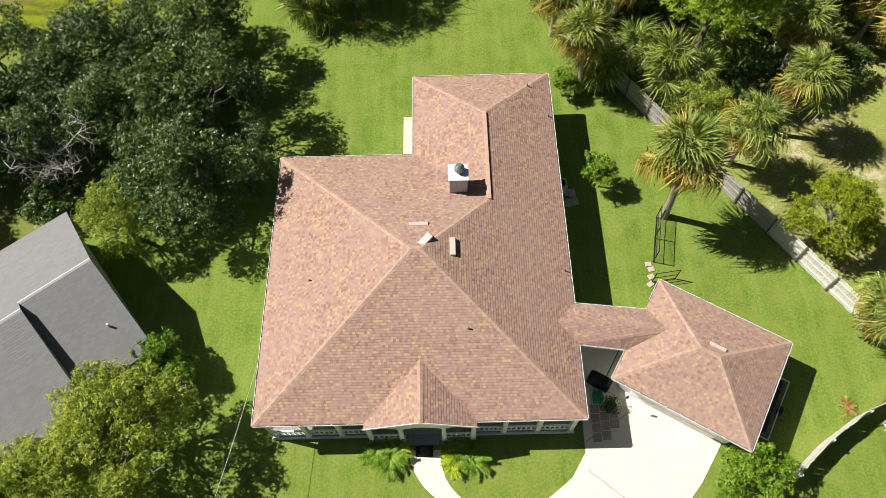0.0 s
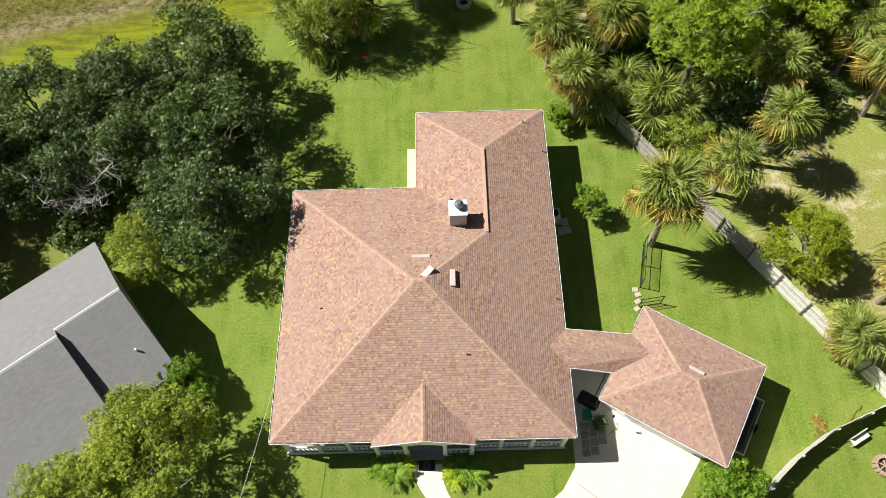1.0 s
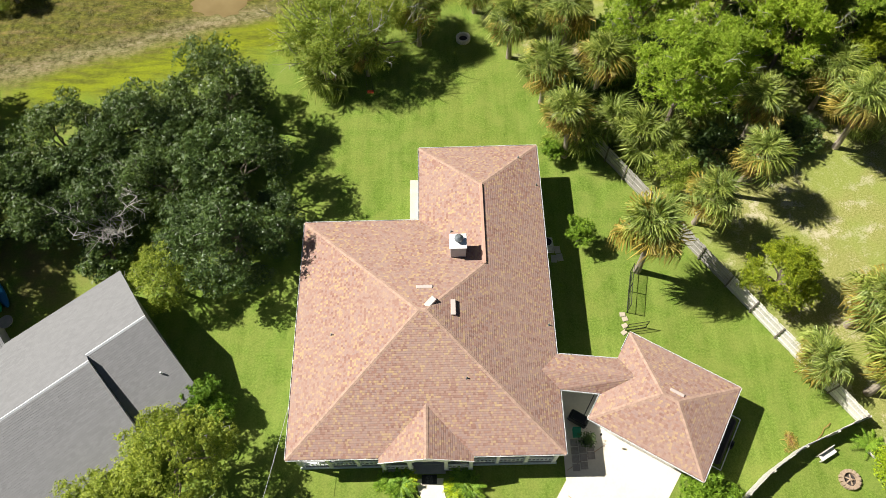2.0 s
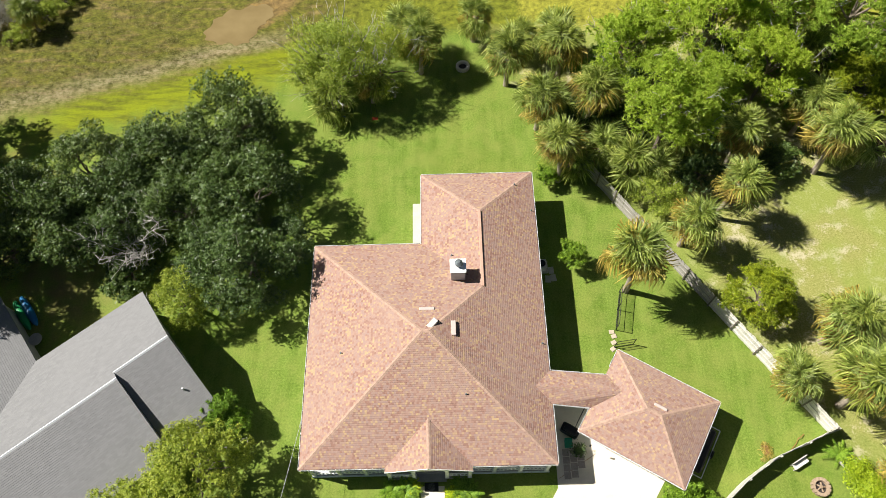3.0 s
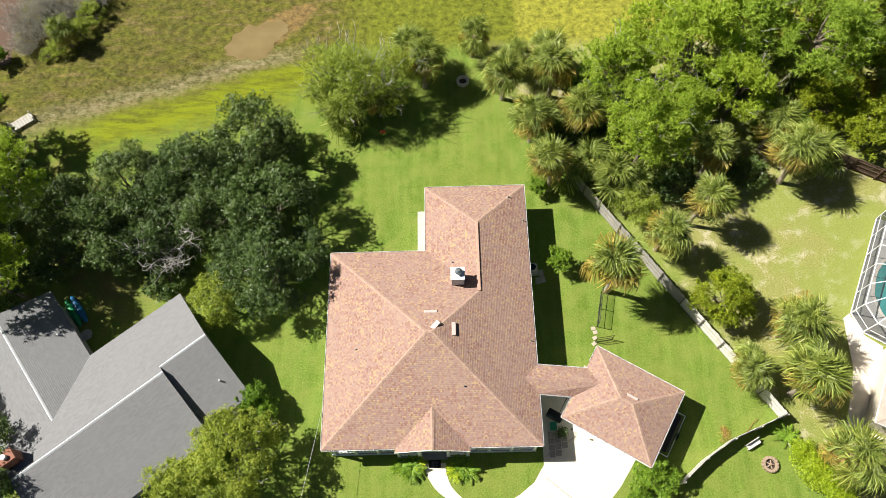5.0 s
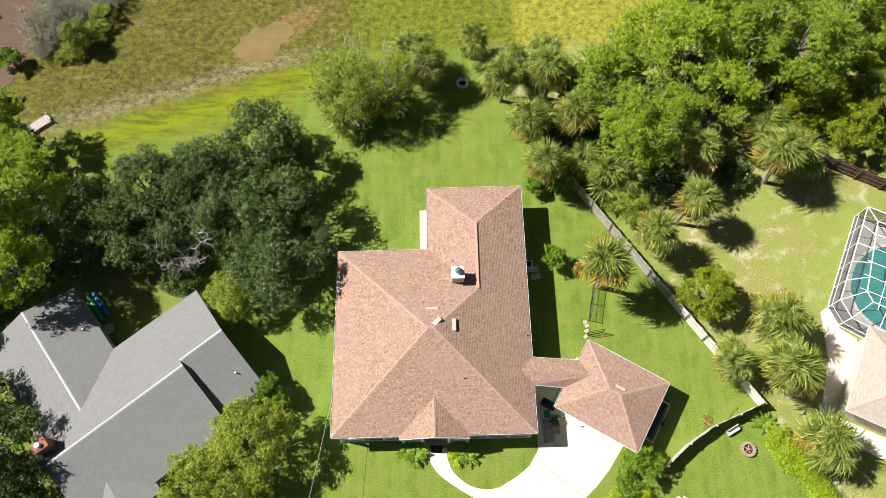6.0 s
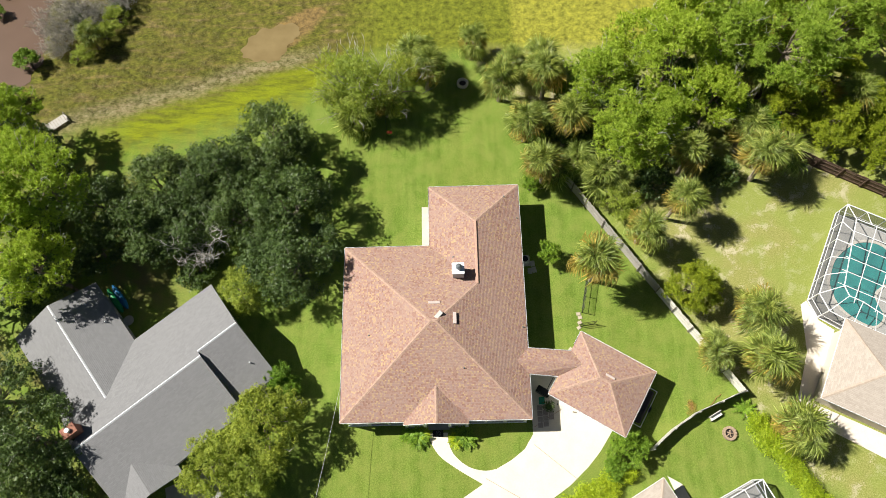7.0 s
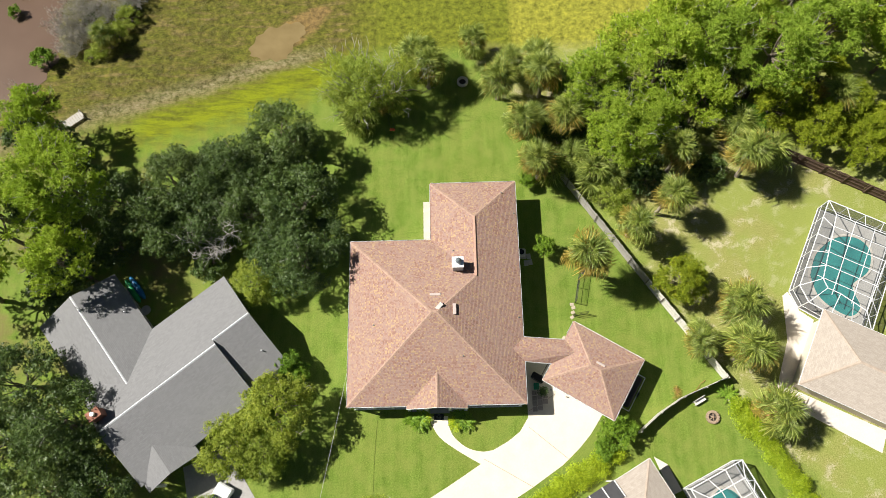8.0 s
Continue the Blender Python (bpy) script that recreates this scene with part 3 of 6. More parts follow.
vent_box(10.35, 8.56, 0.32, 1.05, 0, 0.16)
vent_box(8.55, 10.05, 1.05, 0.24, 0, 0.09)
bm = bmesh.new()
box(bm, -0.4, -0.2, 0, 0.4, 0.2, 0.1, 0.03, pose(8.93, 8.75, EAVE + PITCH * 7.82, 0, -10, 45))
part("ridge_vent", bm, plain("galvanised_vent", (0.46, 0.42, 0.40), 0.55, 0.1), house)
bm = bmesh.new()
box(bm, RB[0] - 0.11, RB[1], EAVE + PITCH * (RW - 0.1), RB[0] + 0.11, RC[1], EAVE + PITCH * RW + 0.075, 0.02)
part("ridge_vent", bm, plain("copper_brown_vent", (0.46, 0.29, 0.22), 0.6), house, "long red-brown ridge vent")
for x, y in ((2.55, 7.55), (11.05, 4.3), (10.35, 14.9), (15.4, 21.1), (16.6, 19.0), (16.55, 8.2)):
    bm = bmesh.new()
    z = roof_z(x, y)
    tube(bm, (x, y, z - 0.05), (x, y, z + 0.2), 0.04, 0.04, 10)
    tube(bm, (x, y, z - 0.02), (x, y, z + 0.05), 0.09, 0.05, 10)
    part("vent_pipe", bm, STEEL, house)

# ---- garage ----
GC, GANG, GL, GW = Vector((23.45, 3.07, 0)), -31.3, 3.76, 3.27
garage = thing("garage", "detached double garage with red-brown shingle hip roof", "garage", GC, GANG)


def g(x, y, run=0.0):
    return (x, y, GEAVE + PITCH * run)


GE = GL - GW
gs = [[g(-GL, -GW), g(GL, -GW), g(GE, 0, GW), g(-GE, 0, GW)], [g(GL, GW), g(-GL, GW), g(-GE, 0, GW), g(GE, 0, GW)],
      [g(GL, -GW), g(GL, GW), g(GE, 0, GW)], [g(-GL, GW), g(-GL, -GW), g(-GE, 0, GW)]]
for pts in gs:
    part("roof_slope", courses(pts, THICK), RED_SHINGLE, garage, "red-brown and tan asphalt shingles")
    part("roof_deck", slab(pts, THICK), RED_SHINGLE, garage)
for sx in (-1, 1):
    for sy in (-1, 1):
        hip_caps(g(sx * GL, sy * GW), g(sx * GE, 0, GW), garage, HIP_CAP)
hip_caps(g(-GE, 0, GW), g(GE, 0, GW), garage, HIP_CAP)
gutter([(GL, GW), (-GL, GW), (-GL, 1.9)], garage, GEAVE)
gutter([(-GL, -0.6), (-GL, -GW), (GL, -GW), (GL, GW)], garage, GEAVE)
for a, b in (((-3.1, -2.45), (3.1, -2.45)), ((3.1, -2.45), (3.1, 2.62)), ((3.1, 2.62), (-3.1, 2.62)), ((-3.1, 2.62), (-3.1, -2.45))):
    bm = bmesh.new()
    wall(bm, a, b, 0, GEAVE - 0.05)
    part("wall", bm, STUCCO, garage)
part("soffit", slab([(-GL + 0.05, -GW + 0.05, GEAVE - 0.14), (GL - 0.05, -GW + 0.05, GEAVE - 0.14), (GL - 0.05, GW - 0.05, GEAVE - 0.14), (-GL + 0.05, GW - 0.05, GEAVE - 0.14)], 0.03), WHITE, garage)
door = part("garage_door", boxes((-2.45, -2.61, 0, 2.45, -2.55, 2.3)), WHITE, garage)
for i in range(4):
    part("panel", boxes((-2.42, -2.64, 0.04 + i * 0.57, 2.42, -2.605, 0.56 + i * 0.57), bev=0.01), WHITE, door)
bm = bmesh.new()
box(bm, -0.45, -0.1, -0.02, 0.45, 0.1, 0.12, 0.03, pose(0.25, 0.55, GEAVE + PITCH * (GW - 0.6), 0, 0, 0))
part("roof_vent", bm, VENT, garage, "pale metal off-ridge vent")

# ---- paving ----
PALE_RIM_STONE = plain("weathered_patio_stone", (0.50, 0.46, 0.38), 0.9, vary=0.2, scale=1.2)
drive = [(17.25, -1.0), (17.3, 5.9), (20.4, 5.6), (20.6, 2.4), (24.9, -0.3), (23.2, -2.7), (22.0, -4.0), (20.3, -5.5), (17.4, -7.4), (14.2, -9.3), (8.0, -12.5), (3.5, -11.5), (7.3, -8.4), (10.0, -6.8), (12.4, -5.3), (12.9, -4.6), (13.8, -3.95), (15.2, -3.2), (16.4, -2.3)]
driveway = sheet("driveway", drive, 0.03, 0.2, CONCRETE, "pale sunlit concrete driveway", "driveway")
left = bezier([(7.75, -0.7), (7.9, -1.6), (8.7, -2.8), (10.2, -3.9), (11.6, -4.75), (12.5, -5.25)])
right = bezier([(13.75, -3.98), (12.6, -4.1), (11.2, -3.7), (10.0, -2.7), (9.5, -1.6), (9.45, -0.7)])
sheet("garden_path", left + right, 0.034, 0.2, CONCRETE, "curving pale concrete garden path", "path")
sheet("patio", [(7.25, 16.9), (8.8, 16.9), (8.8, 21.9), (7.25, 21.9)], 0.15, 0.3, PALE_RIM_STONE, "narrow pale concrete patio slab", "patio")

# ---- grey neighbouring house ----
NB = thing("neighbour_house", "house with plain grey shingle gable roofs and white ridge caps", "house", (-9.4, 8.9, 0), 38.1)
NE_, NP = 2.8, 0.40


def nslope(name, pts, label=""):
    part(name, courses(pts, 0.12), GREY_SHINGLE, NB, label)
    part("roof_deck", slab(pts, 0.12), GREY_SHINGLE, NB)


def nz(v):
    return NE_ + NP * v


# local: x along the main ridge to the north-east, y to the north-west
nslope("roof_slope", [(0, 5.6, nz(0)), (-16.9, 5.6, nz(0)), (-16.9, -0.6, nz(6.2)), (-4.1, -0.6, nz(6.2)), (-4.1, 0, nz(5.6)), (0, 0, nz(5.6))], "grey asphalt shingles")
nslope("roof_slope", [(0, 0, nz(5.6)), (-4.1, 0, nz(5.6)), (-4.1, -5.6, nz(0)), (0, -5.6, nz(0))])
nslope("roof_slope", [(-4.1, -0.6, nz(6.2)), (-16.9, -0.6, nz(6.2)), (-16.9, -6.6, 3.3), (-4.1, -6.6, 3.3)])
WR, WH, WPI = -12.8, 4.3, 0.34
wz = NE_ + WH * WPI
yv = 5.6 - WH * WPI / NP
nslope("wing_roof", [(WR - WH, 12.9, NE_), (WR, 12.9, wz), (WR, yv, wz), (WR - WH, 5.6, NE_)])
nslope("wing_roof", [(WR + WH, 12.9, NE_), (WR + WH, 5.6, NE_), (WR, yv, wz), (WR, 12.9, wz)])
fz = NE_ + 0.4 + 2.7 * 0.36
nslope("entry_gable", [(-16.6, -7.5, NE_ + 0.4), (-13.9, -7.5, fz), (-13.9, -4.3, fz), (-16.6, -6.7, NE_ + 0.4)])
nslope("entry_gable", [(-11.1, -7.5, NE_ + 0.4), (-11.1, -6.7, NE_ + 0.4), (-13.9, -4.3, fz), (-13.9, -7.5, fz)])
PALE_CAP = plain("pale_ridge_metal", (0.70, 0.72, 0.75), 0.5, vary=0.06)
for a, b in (((0, 0, nz(5.6)), (-4.15, 0, nz(5.6))), ((-4.1, -0.6, nz(6.2)), (-16.9, -0.6, nz(6.2))), ((WR, 12.9, wz), (WR, yv, wz))):
    bm = bmesh.new()
    a, b = Vector(a), Vector(b)
    d = (b - a).normalized()
    o = Vector((d.y, -d.x, 0)) * 0.12
    dz = Vector((0, 0, 0.05))
    vs = [bm.verts.new(c) for c in (a + o - dz, a + dz, a - o - dz, b + o - dz, b + dz, b - o - dz)]
    for q in ((0, 1, 4, 3), (1, 2, 5, 4), (0, 2, 1), (3, 4, 5), (0, 3, 5, 2)):
        bm.faces.new([vs[i] for i in q])
    part("ridge_cap", bm, PALE_CAP, NB, "white ridge cap")
GREY_WALL = plain("grey_siding", (0.42, 0.42, 0.42), 0.8, vary=0.08)
bm = bmesh.new()
nb_ring = [(-0.5, 5.0), (WR + WH - 0.5, 5.0), (WR + WH - 0.5, 12.3), (WR - WH + 0.5, 12.3), (WR - WH + 0.5, 5.0), (-16.4, 5.0), (-16.4, -6.0), (-0.5, -5.0), (-0.5, 5.0)]
for a, b in zip(nb_ring, nb_ring[1:]):
    bm = bmesh.new()
    wall(bm, a, b, 0, NE_ - 0.05 if b[1] > 0 or a[1] > 0 else NE_ - 0.08)
    part("wall", bm, GREY_WALL, NB)


def gable_wall(pts):
    bm = bmesh.new()
    f0 = [bm.verts.new(p) for p in pts]
    bm.faces.new(f0)
    r = bmesh.ops.extrude_face_region(bm, geom=bm.faces[:])
    d = (Vector(pts[1]) - Vector(pts[0])).cross(Vector((0, 0, 1))).normalized() * 0.15
    bmesh.ops.translate(bm, vec=d, verts=[e for e in r["geom"] if isinstance(e, bmesh.types.BMVert)])
    bmesh.ops.recalc_face_normals(bm, faces=bm.faces)
    part("gable_wall", bm, GREY_WALL, NB)


gable_wall([(-0.5, -5.0, NE_ - 0.1), (-0.5, 5.0, NE_ - 0.1), (-0.5, 0, nz(5.5) - 0.15)])
gable_wall([(-16.4, 5.0, NE_ - 0.1), (-16.4, -6.0, NE_ - 0.1), (-16.4, -0.6, nz(6.0) - 0.15)])
gable_wall([(WR - 3.8, 12.3, NE_ - 0.1), (WR + 3.8, 12.3, NE_ - 0.1), (WR, 12.3, wz - 0.2)])
gable_wall([(-16.3, -7.0, NE_), (-11.4, -7.0, NE_), (-13.9, -7.0, fz - 0.2)])
gable_wall([(-4.15, -0.6, nz(6.2) - 0.1), (-4.15, -6.5, 3.22), (-4.15, -5.6, nz(0) - 0.2), (-4.15, 0, nz(5.5))])
for x in (-16.1, -11.6):
    part("porch_column", boxes((x - 0.12, -7.2, 0, x + 0.12, -6.95, NE_)), WHITE, NB)
BRICK = plain("brown_brick", (0.28, 0.13, 0.09), 0.9, vary=0.3, scale=6, bump=0.3)
nch = part("chimney", boxes((-16.6, 0.35, 3.5, -15.5, 1.15, 6.1)), BRICK, NB, "brown brick chimney with white flashing")
part("cap", boxes((-16.68, 0.27, 6.1, -15.42, 1.23, 6.2), bev=0.02), BRICK, nch)
bm = bmesh.new()
tube(bm, (-16.05, 0.75, 6.2), (-16.05, 0.75, 6.5), 0.2, 0.2, 14)
part("flue", bm, WHITE, nch)
for x, y in ((-9.6, 8.6), (-10.2, 11.2), (-12.6, 3.0), (-1.2, -3.4)):
    bm = bmesh.new()
    z = nz(5.6 - abs(y)) if y < 5.6 else NE_ + WPI * (WH - abs(x - WR))
    tube(bm, (x, y, z - 0.1), (x, y, z + 0.3), 0.06, 0.06, 8)
    part("vent_pipe", bm, PALE_CAP, NB)

# ---- plants ----
RNG = np.random.default_rng(7)


def leaf_cloud(name, clumps, count, size, material, parent, label="", flat=0.55, narrow=0.5, shell=0.45, per=9, spread=2.4, star=False):
    """A crown of single leaves in small sprays, scattered through the outer part of each clump (x, y, z, r).
    star: the leaves of a spray are needles that stand out from its middle."""
    c = np.array(clumps, float)
    w = c[:, 3] ** 2
    sprays = count // per
    count = sprays * per
    pick = RNG.choice(len(c), sprays, p=w / w.sum())
    d = RNG.normal(size=(sprays, 3))
    d[:, 2] = np.where(d[:, 2] < -0.3, -d[:, 2], d[:, 2])
    d /= np.linalg.norm(d, axis=1)[:, None]
    rad = (1 - shell * RNG.random(sprays) ** 1.5) * (1 + 0.13 * RNG.normal(size=sprays))
    p = c[pick, :3] + d * (c[pick, 3] * rad)[:, None] * np.array([1, 1, 0.8])
    tilt = d * (1 - flat) + np.array([0, 0, flat]) + 0.26 * RNG.normal(size=(sprays, 3))
    p, tilt, d = (np.repeat(q, per, axis=0) for q in (p, tilt, d))
    s = size * (0.6 + 0.8 * RNG.random(count))[:, None]
    if star:
        a = RNG.normal(size=(count, 3)) + d * 0.5 + np.array([0, 0, 0.35])
        a /= np.linalg.norm(a, axis=1)[:, None]
        b = np.cross(a, tilt + 0.35 * RNG.normal(size=(count, 3)))
        b /= np.linalg.norm(b, axis=1)[:, None]
        p = p + RNG.normal(size=(count, 3)) * size * 0.08
        corners = [p - b * s * narrow, p + b * s * narrow, p + a * s * 2]
    else:
        p = p + RNG.normal(size=(count, 3)) * size * spread * np.array([1, 1, 0.55])
        nrm = tilt + 0.24 * RNG.normal(size=(count, 3))
        nrm /= np.linalg.norm(nrm, axis=1)[:, None]
        a = np.cross(nrm, RNG.normal(size=(count, 3)) + d * 0.8)
        a /= np.linalg.norm(a, axis=1)[:, None]
        b = np.cross(nrm, a)
        corners = [p - a * s - b * s * narrow, p - a * s * 0.7 + b * s * narrow, p + a * s]
    k = len(corners)
    verts = np.stack(corners, axis=1)
    me = bpy.data.meshes.new(name)
    me.vertices.add(count * k)
    me.vertices.foreach_set("co", verts.reshape(-1).astype(np.float32))
    me.loops.add(count * k)
    me.loops.foreach_set("vertex_index", np.arange(count * k, dtype=np.int32))
    me.polygons.add(count)
    me.polygons.foreach_set("loop_start", np.arange(0, count * k, k, dtype=np.int32))
    me.update()
    me.validate()
    me.materials.append(material)
    ob = new(name, me)
    ob.parent = parent
    if label:
        ob["label"] = label
    return ob


def limb(bm, a, b, r0, r1, bend=0.25, n=4, sides=6):
    """A bent, tapering branch of a few joints."""
    a, b = Vector(a), Vector(b)
    ln = (b - a).length
    pts = [a + (b - a) * (i / n) + Vector(RNG.normal(size=3)) * bend * ln * 0.18 * (0 < i < n) for i in range(n + 1)]
    sweep(bm, pts, [r0 + (r1 - r0) * i / n for i in range(n + 1)], sides)
    return pts


def clumps_for(radius, height, low, n, lump):
    """Uneven clump balls that fill a crown's dome."""
    out = []
    for i in range(n):
        ang = RNG.random() * 6.283
        q = math.sqrt(RNG.random())
        r = radius * q * 0.82
        top = low + (height - low) * math.sqrt(max(0.0, 1 - (q * 0.93) ** 2))
        z = low + (top - low) * (0.45 + 0.5 * RNG.random())
        out.append((r * math.cos(ang), r * math.sin(ang), z, lump * (0.65 + 0.6 * RNG.random())))
    return out


def tufts_for(clumps, n, share):
    """Smaller tufts that stand on the upper side of each clump, so that the crown's surface is knobbly."""
    out = []
    for x, y, z, r in clumps:
        for _ in range(n):
            d = Vector((RNG.normal(), RNG.normal(), abs(RNG.normal()) * 0.9 - 0.15)).normalized() * r * (0.72 + 0.3 * RNG.random())
            out.append((x + d.x, y + d.y, z + d.z * 0.8, r * share * (0.7 + 0.6 * RNG.random())))
    return out


def tree(name, label, radius, height, low, material, n, lump, leaves, size, bark=None, category="tree", flat=0.25, narrow=0.5, shell=0.5, bare=0, spread=0.7, tufts=11, share=0.36, per=5, star=False, reach=1.25, inner=0.2):
    root = thing(name, label, category)
    cl = clumps_for(radius, height, low, n, lump)
    bm = bmesh.new()
    limb(bm, (0, 0, -0.1), (0.1 * radius, 0.05 * radius, low + 0.2 * (height - low)), 0.05 * radius + 0.05, 0.03 * radius + 0.03, 0.1, 4, 9)
    part("trunk", bm, bark or BARK, root)
    bm = bmesh.new()
    fork = (0.1 * radius, 0.05 * radius, low + 0.2 * (height - low) - 0.1)
    for c in cl[:9]:
        part("limb", (lambda q: (limb(q, fork, c[:3], 0.022 * radius + 0.02, 0.02, 0.3, 4, 5), q)[1])(bmesh.new()), bark or BARK, root)
    for i in range(bare):
        c = cl[RNG.integers(len(cl))]
        d = Vector((c[0] + RNG.normal(), c[1] + RNG.normal(), 0.8 * radius)).normalized() * c[3] * reach
        pts = limb(bm, c[:3], Vector(c[:3]) + d, 0.035, 0.012, 0.3, 3, 4)
        for p in pts[1:]:
            limb(bm, p, p + d * 0.3 + Vector(RNG.normal(size=3)) * 0.3 * c[3], 0.014, 0.006, 0.3, 2, 3)
    if bare:
        tagged(part("twig", bm, DEAD_WOOD, root), kind="stuff")
    else:
        bm.free()
    leaf_cloud("crown", tufts_for(cl, tufts, share) if tufts else cl, int(leaves * (1 - inner)), size, material, root, "", flat, narrow, shell, per, spread, star)
    if inner:
        leaf_cloud("inner_crown", [(x, y, z, r * 0.8) for x, y, z, r in cl], int(leaves * inner), size * 1.3, material, root, "", flat, narrow, 0.9, per, spread, star)
    return root


def plant(proto, x, y, s=1.0, rz=0.0, sz=None, label=""):
    ob = copy_thing(proto, pose(x, y, 0, 0, 0, rz))
    ob.scale = (s, s, sz or s)
    if label:
        ob["label"] = label
    return ob


PROTO = []


def proto(ob):
    PROTO.append(ob)
    return ob


def retire():
    """Remove the patterns that the planted copies were made from."""
    for ob in PROTO:
        for o in (*ob.children_recursive, ob):
            bpy.data.objects.remove(o)


oak_a = proto(tree("oak_tree", "broad live oak with dense dark green crown", 4.3, 8.6, 1.4, OAK_LEAF, 44, 1.05, 36000, 0.070, tufts=16, share=0.34))
oak_b = proto(tree("oak_tree", "broad live oak with dense dark green crown", 4.1, 8.2, 1.6, OAK_LEAF, 40, 1.05, 33000, 0.070, bare=3, tufts=16, share=0.34))
lime = proto(tree("shade_tree", "light green broadleaf tree with loose crown", 3.4, 7.0, 1.3, LIME_LEAF, 48, 0.78, 30000, 0.058, bare=5, tufts=14))
loose_tree = proto(tree("shade_tree", "light green tree with pale bare branches through its crown", 3.4, 7.0, 0.6, LIME_LEAF, 46, 0.74, 15000, 0.068, bare=34, tufts=10, share=0.42, spread=1.4, reach=2.1, narrow=0.4))
pine_a = proto(tree("pine_tree", "tall pine with bright green needle clumps", 3.7, 11.5, 5.0, PINE_LEAF, 46, 0.80, 34000, 0.120, bare=16, narrow=0.24, shell=0.3, tufts=14, share=0.42, per=14, star=True, inner=0.12))
pine_b = proto(tree("pine_tree", "tall pine with bright green needle clumps", 3.4, 11.0, 4.6, PINE_LEAF, 40, 0.80, 30000, 0.120, bare=24, narrow=0.24, shell=0.3, tufts=14, share=0.42, per=14, star=True, reach=1.6, inner=0.12))
far_pine = proto(tree("pine_tree", "tall bright green pine at the edge of the wood", 3.8, 11.0, 3.0, PINE_LEAF, 44, 0.9, 20000, 0.155, bare=12, narrow=0.24, shell=0.3, tufts=12, share=0.42, per=12, star=True))
cedar = proto(tree("cedar_tree", "bushy yellow-green cedar with feathery sprays", 2.6, 5.2, 0.4, CEDAR_LEAF, 64, 0.52, 40000, 0.080, narrow=0.24, tufts=9, share=0.45, per=10, star=True))
bush = proto(tree("shrub", "rounded glossy green shrub", 1.15, 2.9, 0.9, SHRUB_LEAF, 22, 0.42, 5000, 0.070, tufts=8))
big_bush = proto(tree("shrub", "large glossy green shrub", 1.7, 3.2, 0.3, SHRUB_LEAF, 34, 0.48, 8000, 0.080, tufts=9))
wood_bush = proto(tree("shrub", "fresh green understorey shrub", 2.4, 3.4, 0.2, SHRUB_LEAF, 34, 0.7, 9000, 0.085, tufts=9))
# Understorey shrub, also added as dark filler where shade lies between trees.
dark_bush = proto(tree("shrub", "dense dark green shrub, understorey and added gap filler", 2.6, 3.6, 0.2, OAK_LEAF, 34, 0.72, 7000, 0.098, tufts=9))
pale_bush = proto(tree("shrub", "airy pale green shrub by the fence", 2.3, 3.6, 0.3, LIME_LEAF, 40, 0.52, 9000, 0.065, spread=1.6, shell=0.8, tufts=8, bare=6))


def scrub_bush():
    """Leafless grey marsh scrub: a sheaf of thin forking branches with a few leaves left."""
    root = thing("scrub_bush", "bare grey twiggy marsh scrub bush", "bush")
    tips = []
    for i in range(26):
        bm = bmesh.new()
        a, q = i * 2.39996, math.sqrt((i + 0.5) / 26)
        base = Vector((0.5 * q * math.cos(a), 0.5 * q * math.sin(a), -0.05))
        end = Vector((2.1 * q * math.cos(a), 2.1 * q * math.sin(a), 2.1 - 0.9 * q + 0.3 * RNG.normal()))
        pts = limb(bm, base, end, 0.035, 0.014, 0.5, 4, 4)
        for p in pts[1:]:
            for _ in range(6):
                e = p + Vector((RNG.normal() * 0.32, RNG.normal() * 0.32, 0.25 + 0.2 * RNG.random()))
                limb(bm, p, e, 0.016, 0.008, 0.4, 2, 3)
                limb(bm, e, e + Vector((RNG.normal() * 0.22, RNG.normal() * 0.22, 0.15)), 0.010, 0.006, 0.3, 1, 3)
                tips.append((*e, 0.22))
        part("branch", bm, SCRUB_WOOD, root)
    leaf_cloud("leaves", tips, 1600, 0.05, SCRUB_LEAF, root, "", 0.3, 0.4, 0.9, 4, 1.5)
    return root


SCRUB_WOOD = plain("grey_twig_bark", (0.33, 0.31, 0.285), 0.95, vary=0.25)
scrub = proto(scrub_bush())


def frond_mesh(name, material, length, droop, blades=32, spread=4.3):
    """One fan leaf: a stalk and folded blades that split towards their tips, joined in one mesh."""
    bm = bmesh.new()
    stalk = length * 0.46
    tube(bm, (0, 0, 0), (stalk, 0, 0.12 * stalk), 0.022, 0.012, 4)
    z0 = 0.12 * stalk
    for i in range(blades):
        t = i / (blades - 1) * 2 - 1
        ang = t * spread / 2
        ln = length * (0.60 - 0.20 * abs(t) ** 1.5) * (0.78 + 0.36 * RNG.random())
        ang += RNG.normal() * 0.06
        d = Vector((math.cos(ang), math.sin(ang), 0))
        side = Vector((-d.y, d.x, 0)) * 0.0135 * length
        keel = 0.10 * abs(t) + RNG.normal() * 0.09
        p0 = Vector((stalk, 0, z0))
        p1 = p0 + d * ln * 0.55 + Vector((0, 0, 0.10 * ln - keel * ln - droop * 0.10 * ln))
        p2 = p0 + d * ln * (0.95 - 0.25 * droop) + Vector((0, 0, -0.12 * ln - keel * ln - droop * 0.45 * ln))
        fold = Vector((0, 0, 0.02 * length))
        a = bm.verts.new(p0)
        b, c, e = bm.verts.new(p1 + side), bm.verts.new(p1 - side), bm.verts.new(p1 + fold)
        tip = bm.verts.new(p2)
        for q in ((a, e, b), (a, c, e), (b, e, tip), (e, c, tip)):
            bm.faces.new(q)
    me = bpy.data.meshes.new(name)
    bm.to_mesh(me)
    bm.free()
    me.materials.append(material)
    return me


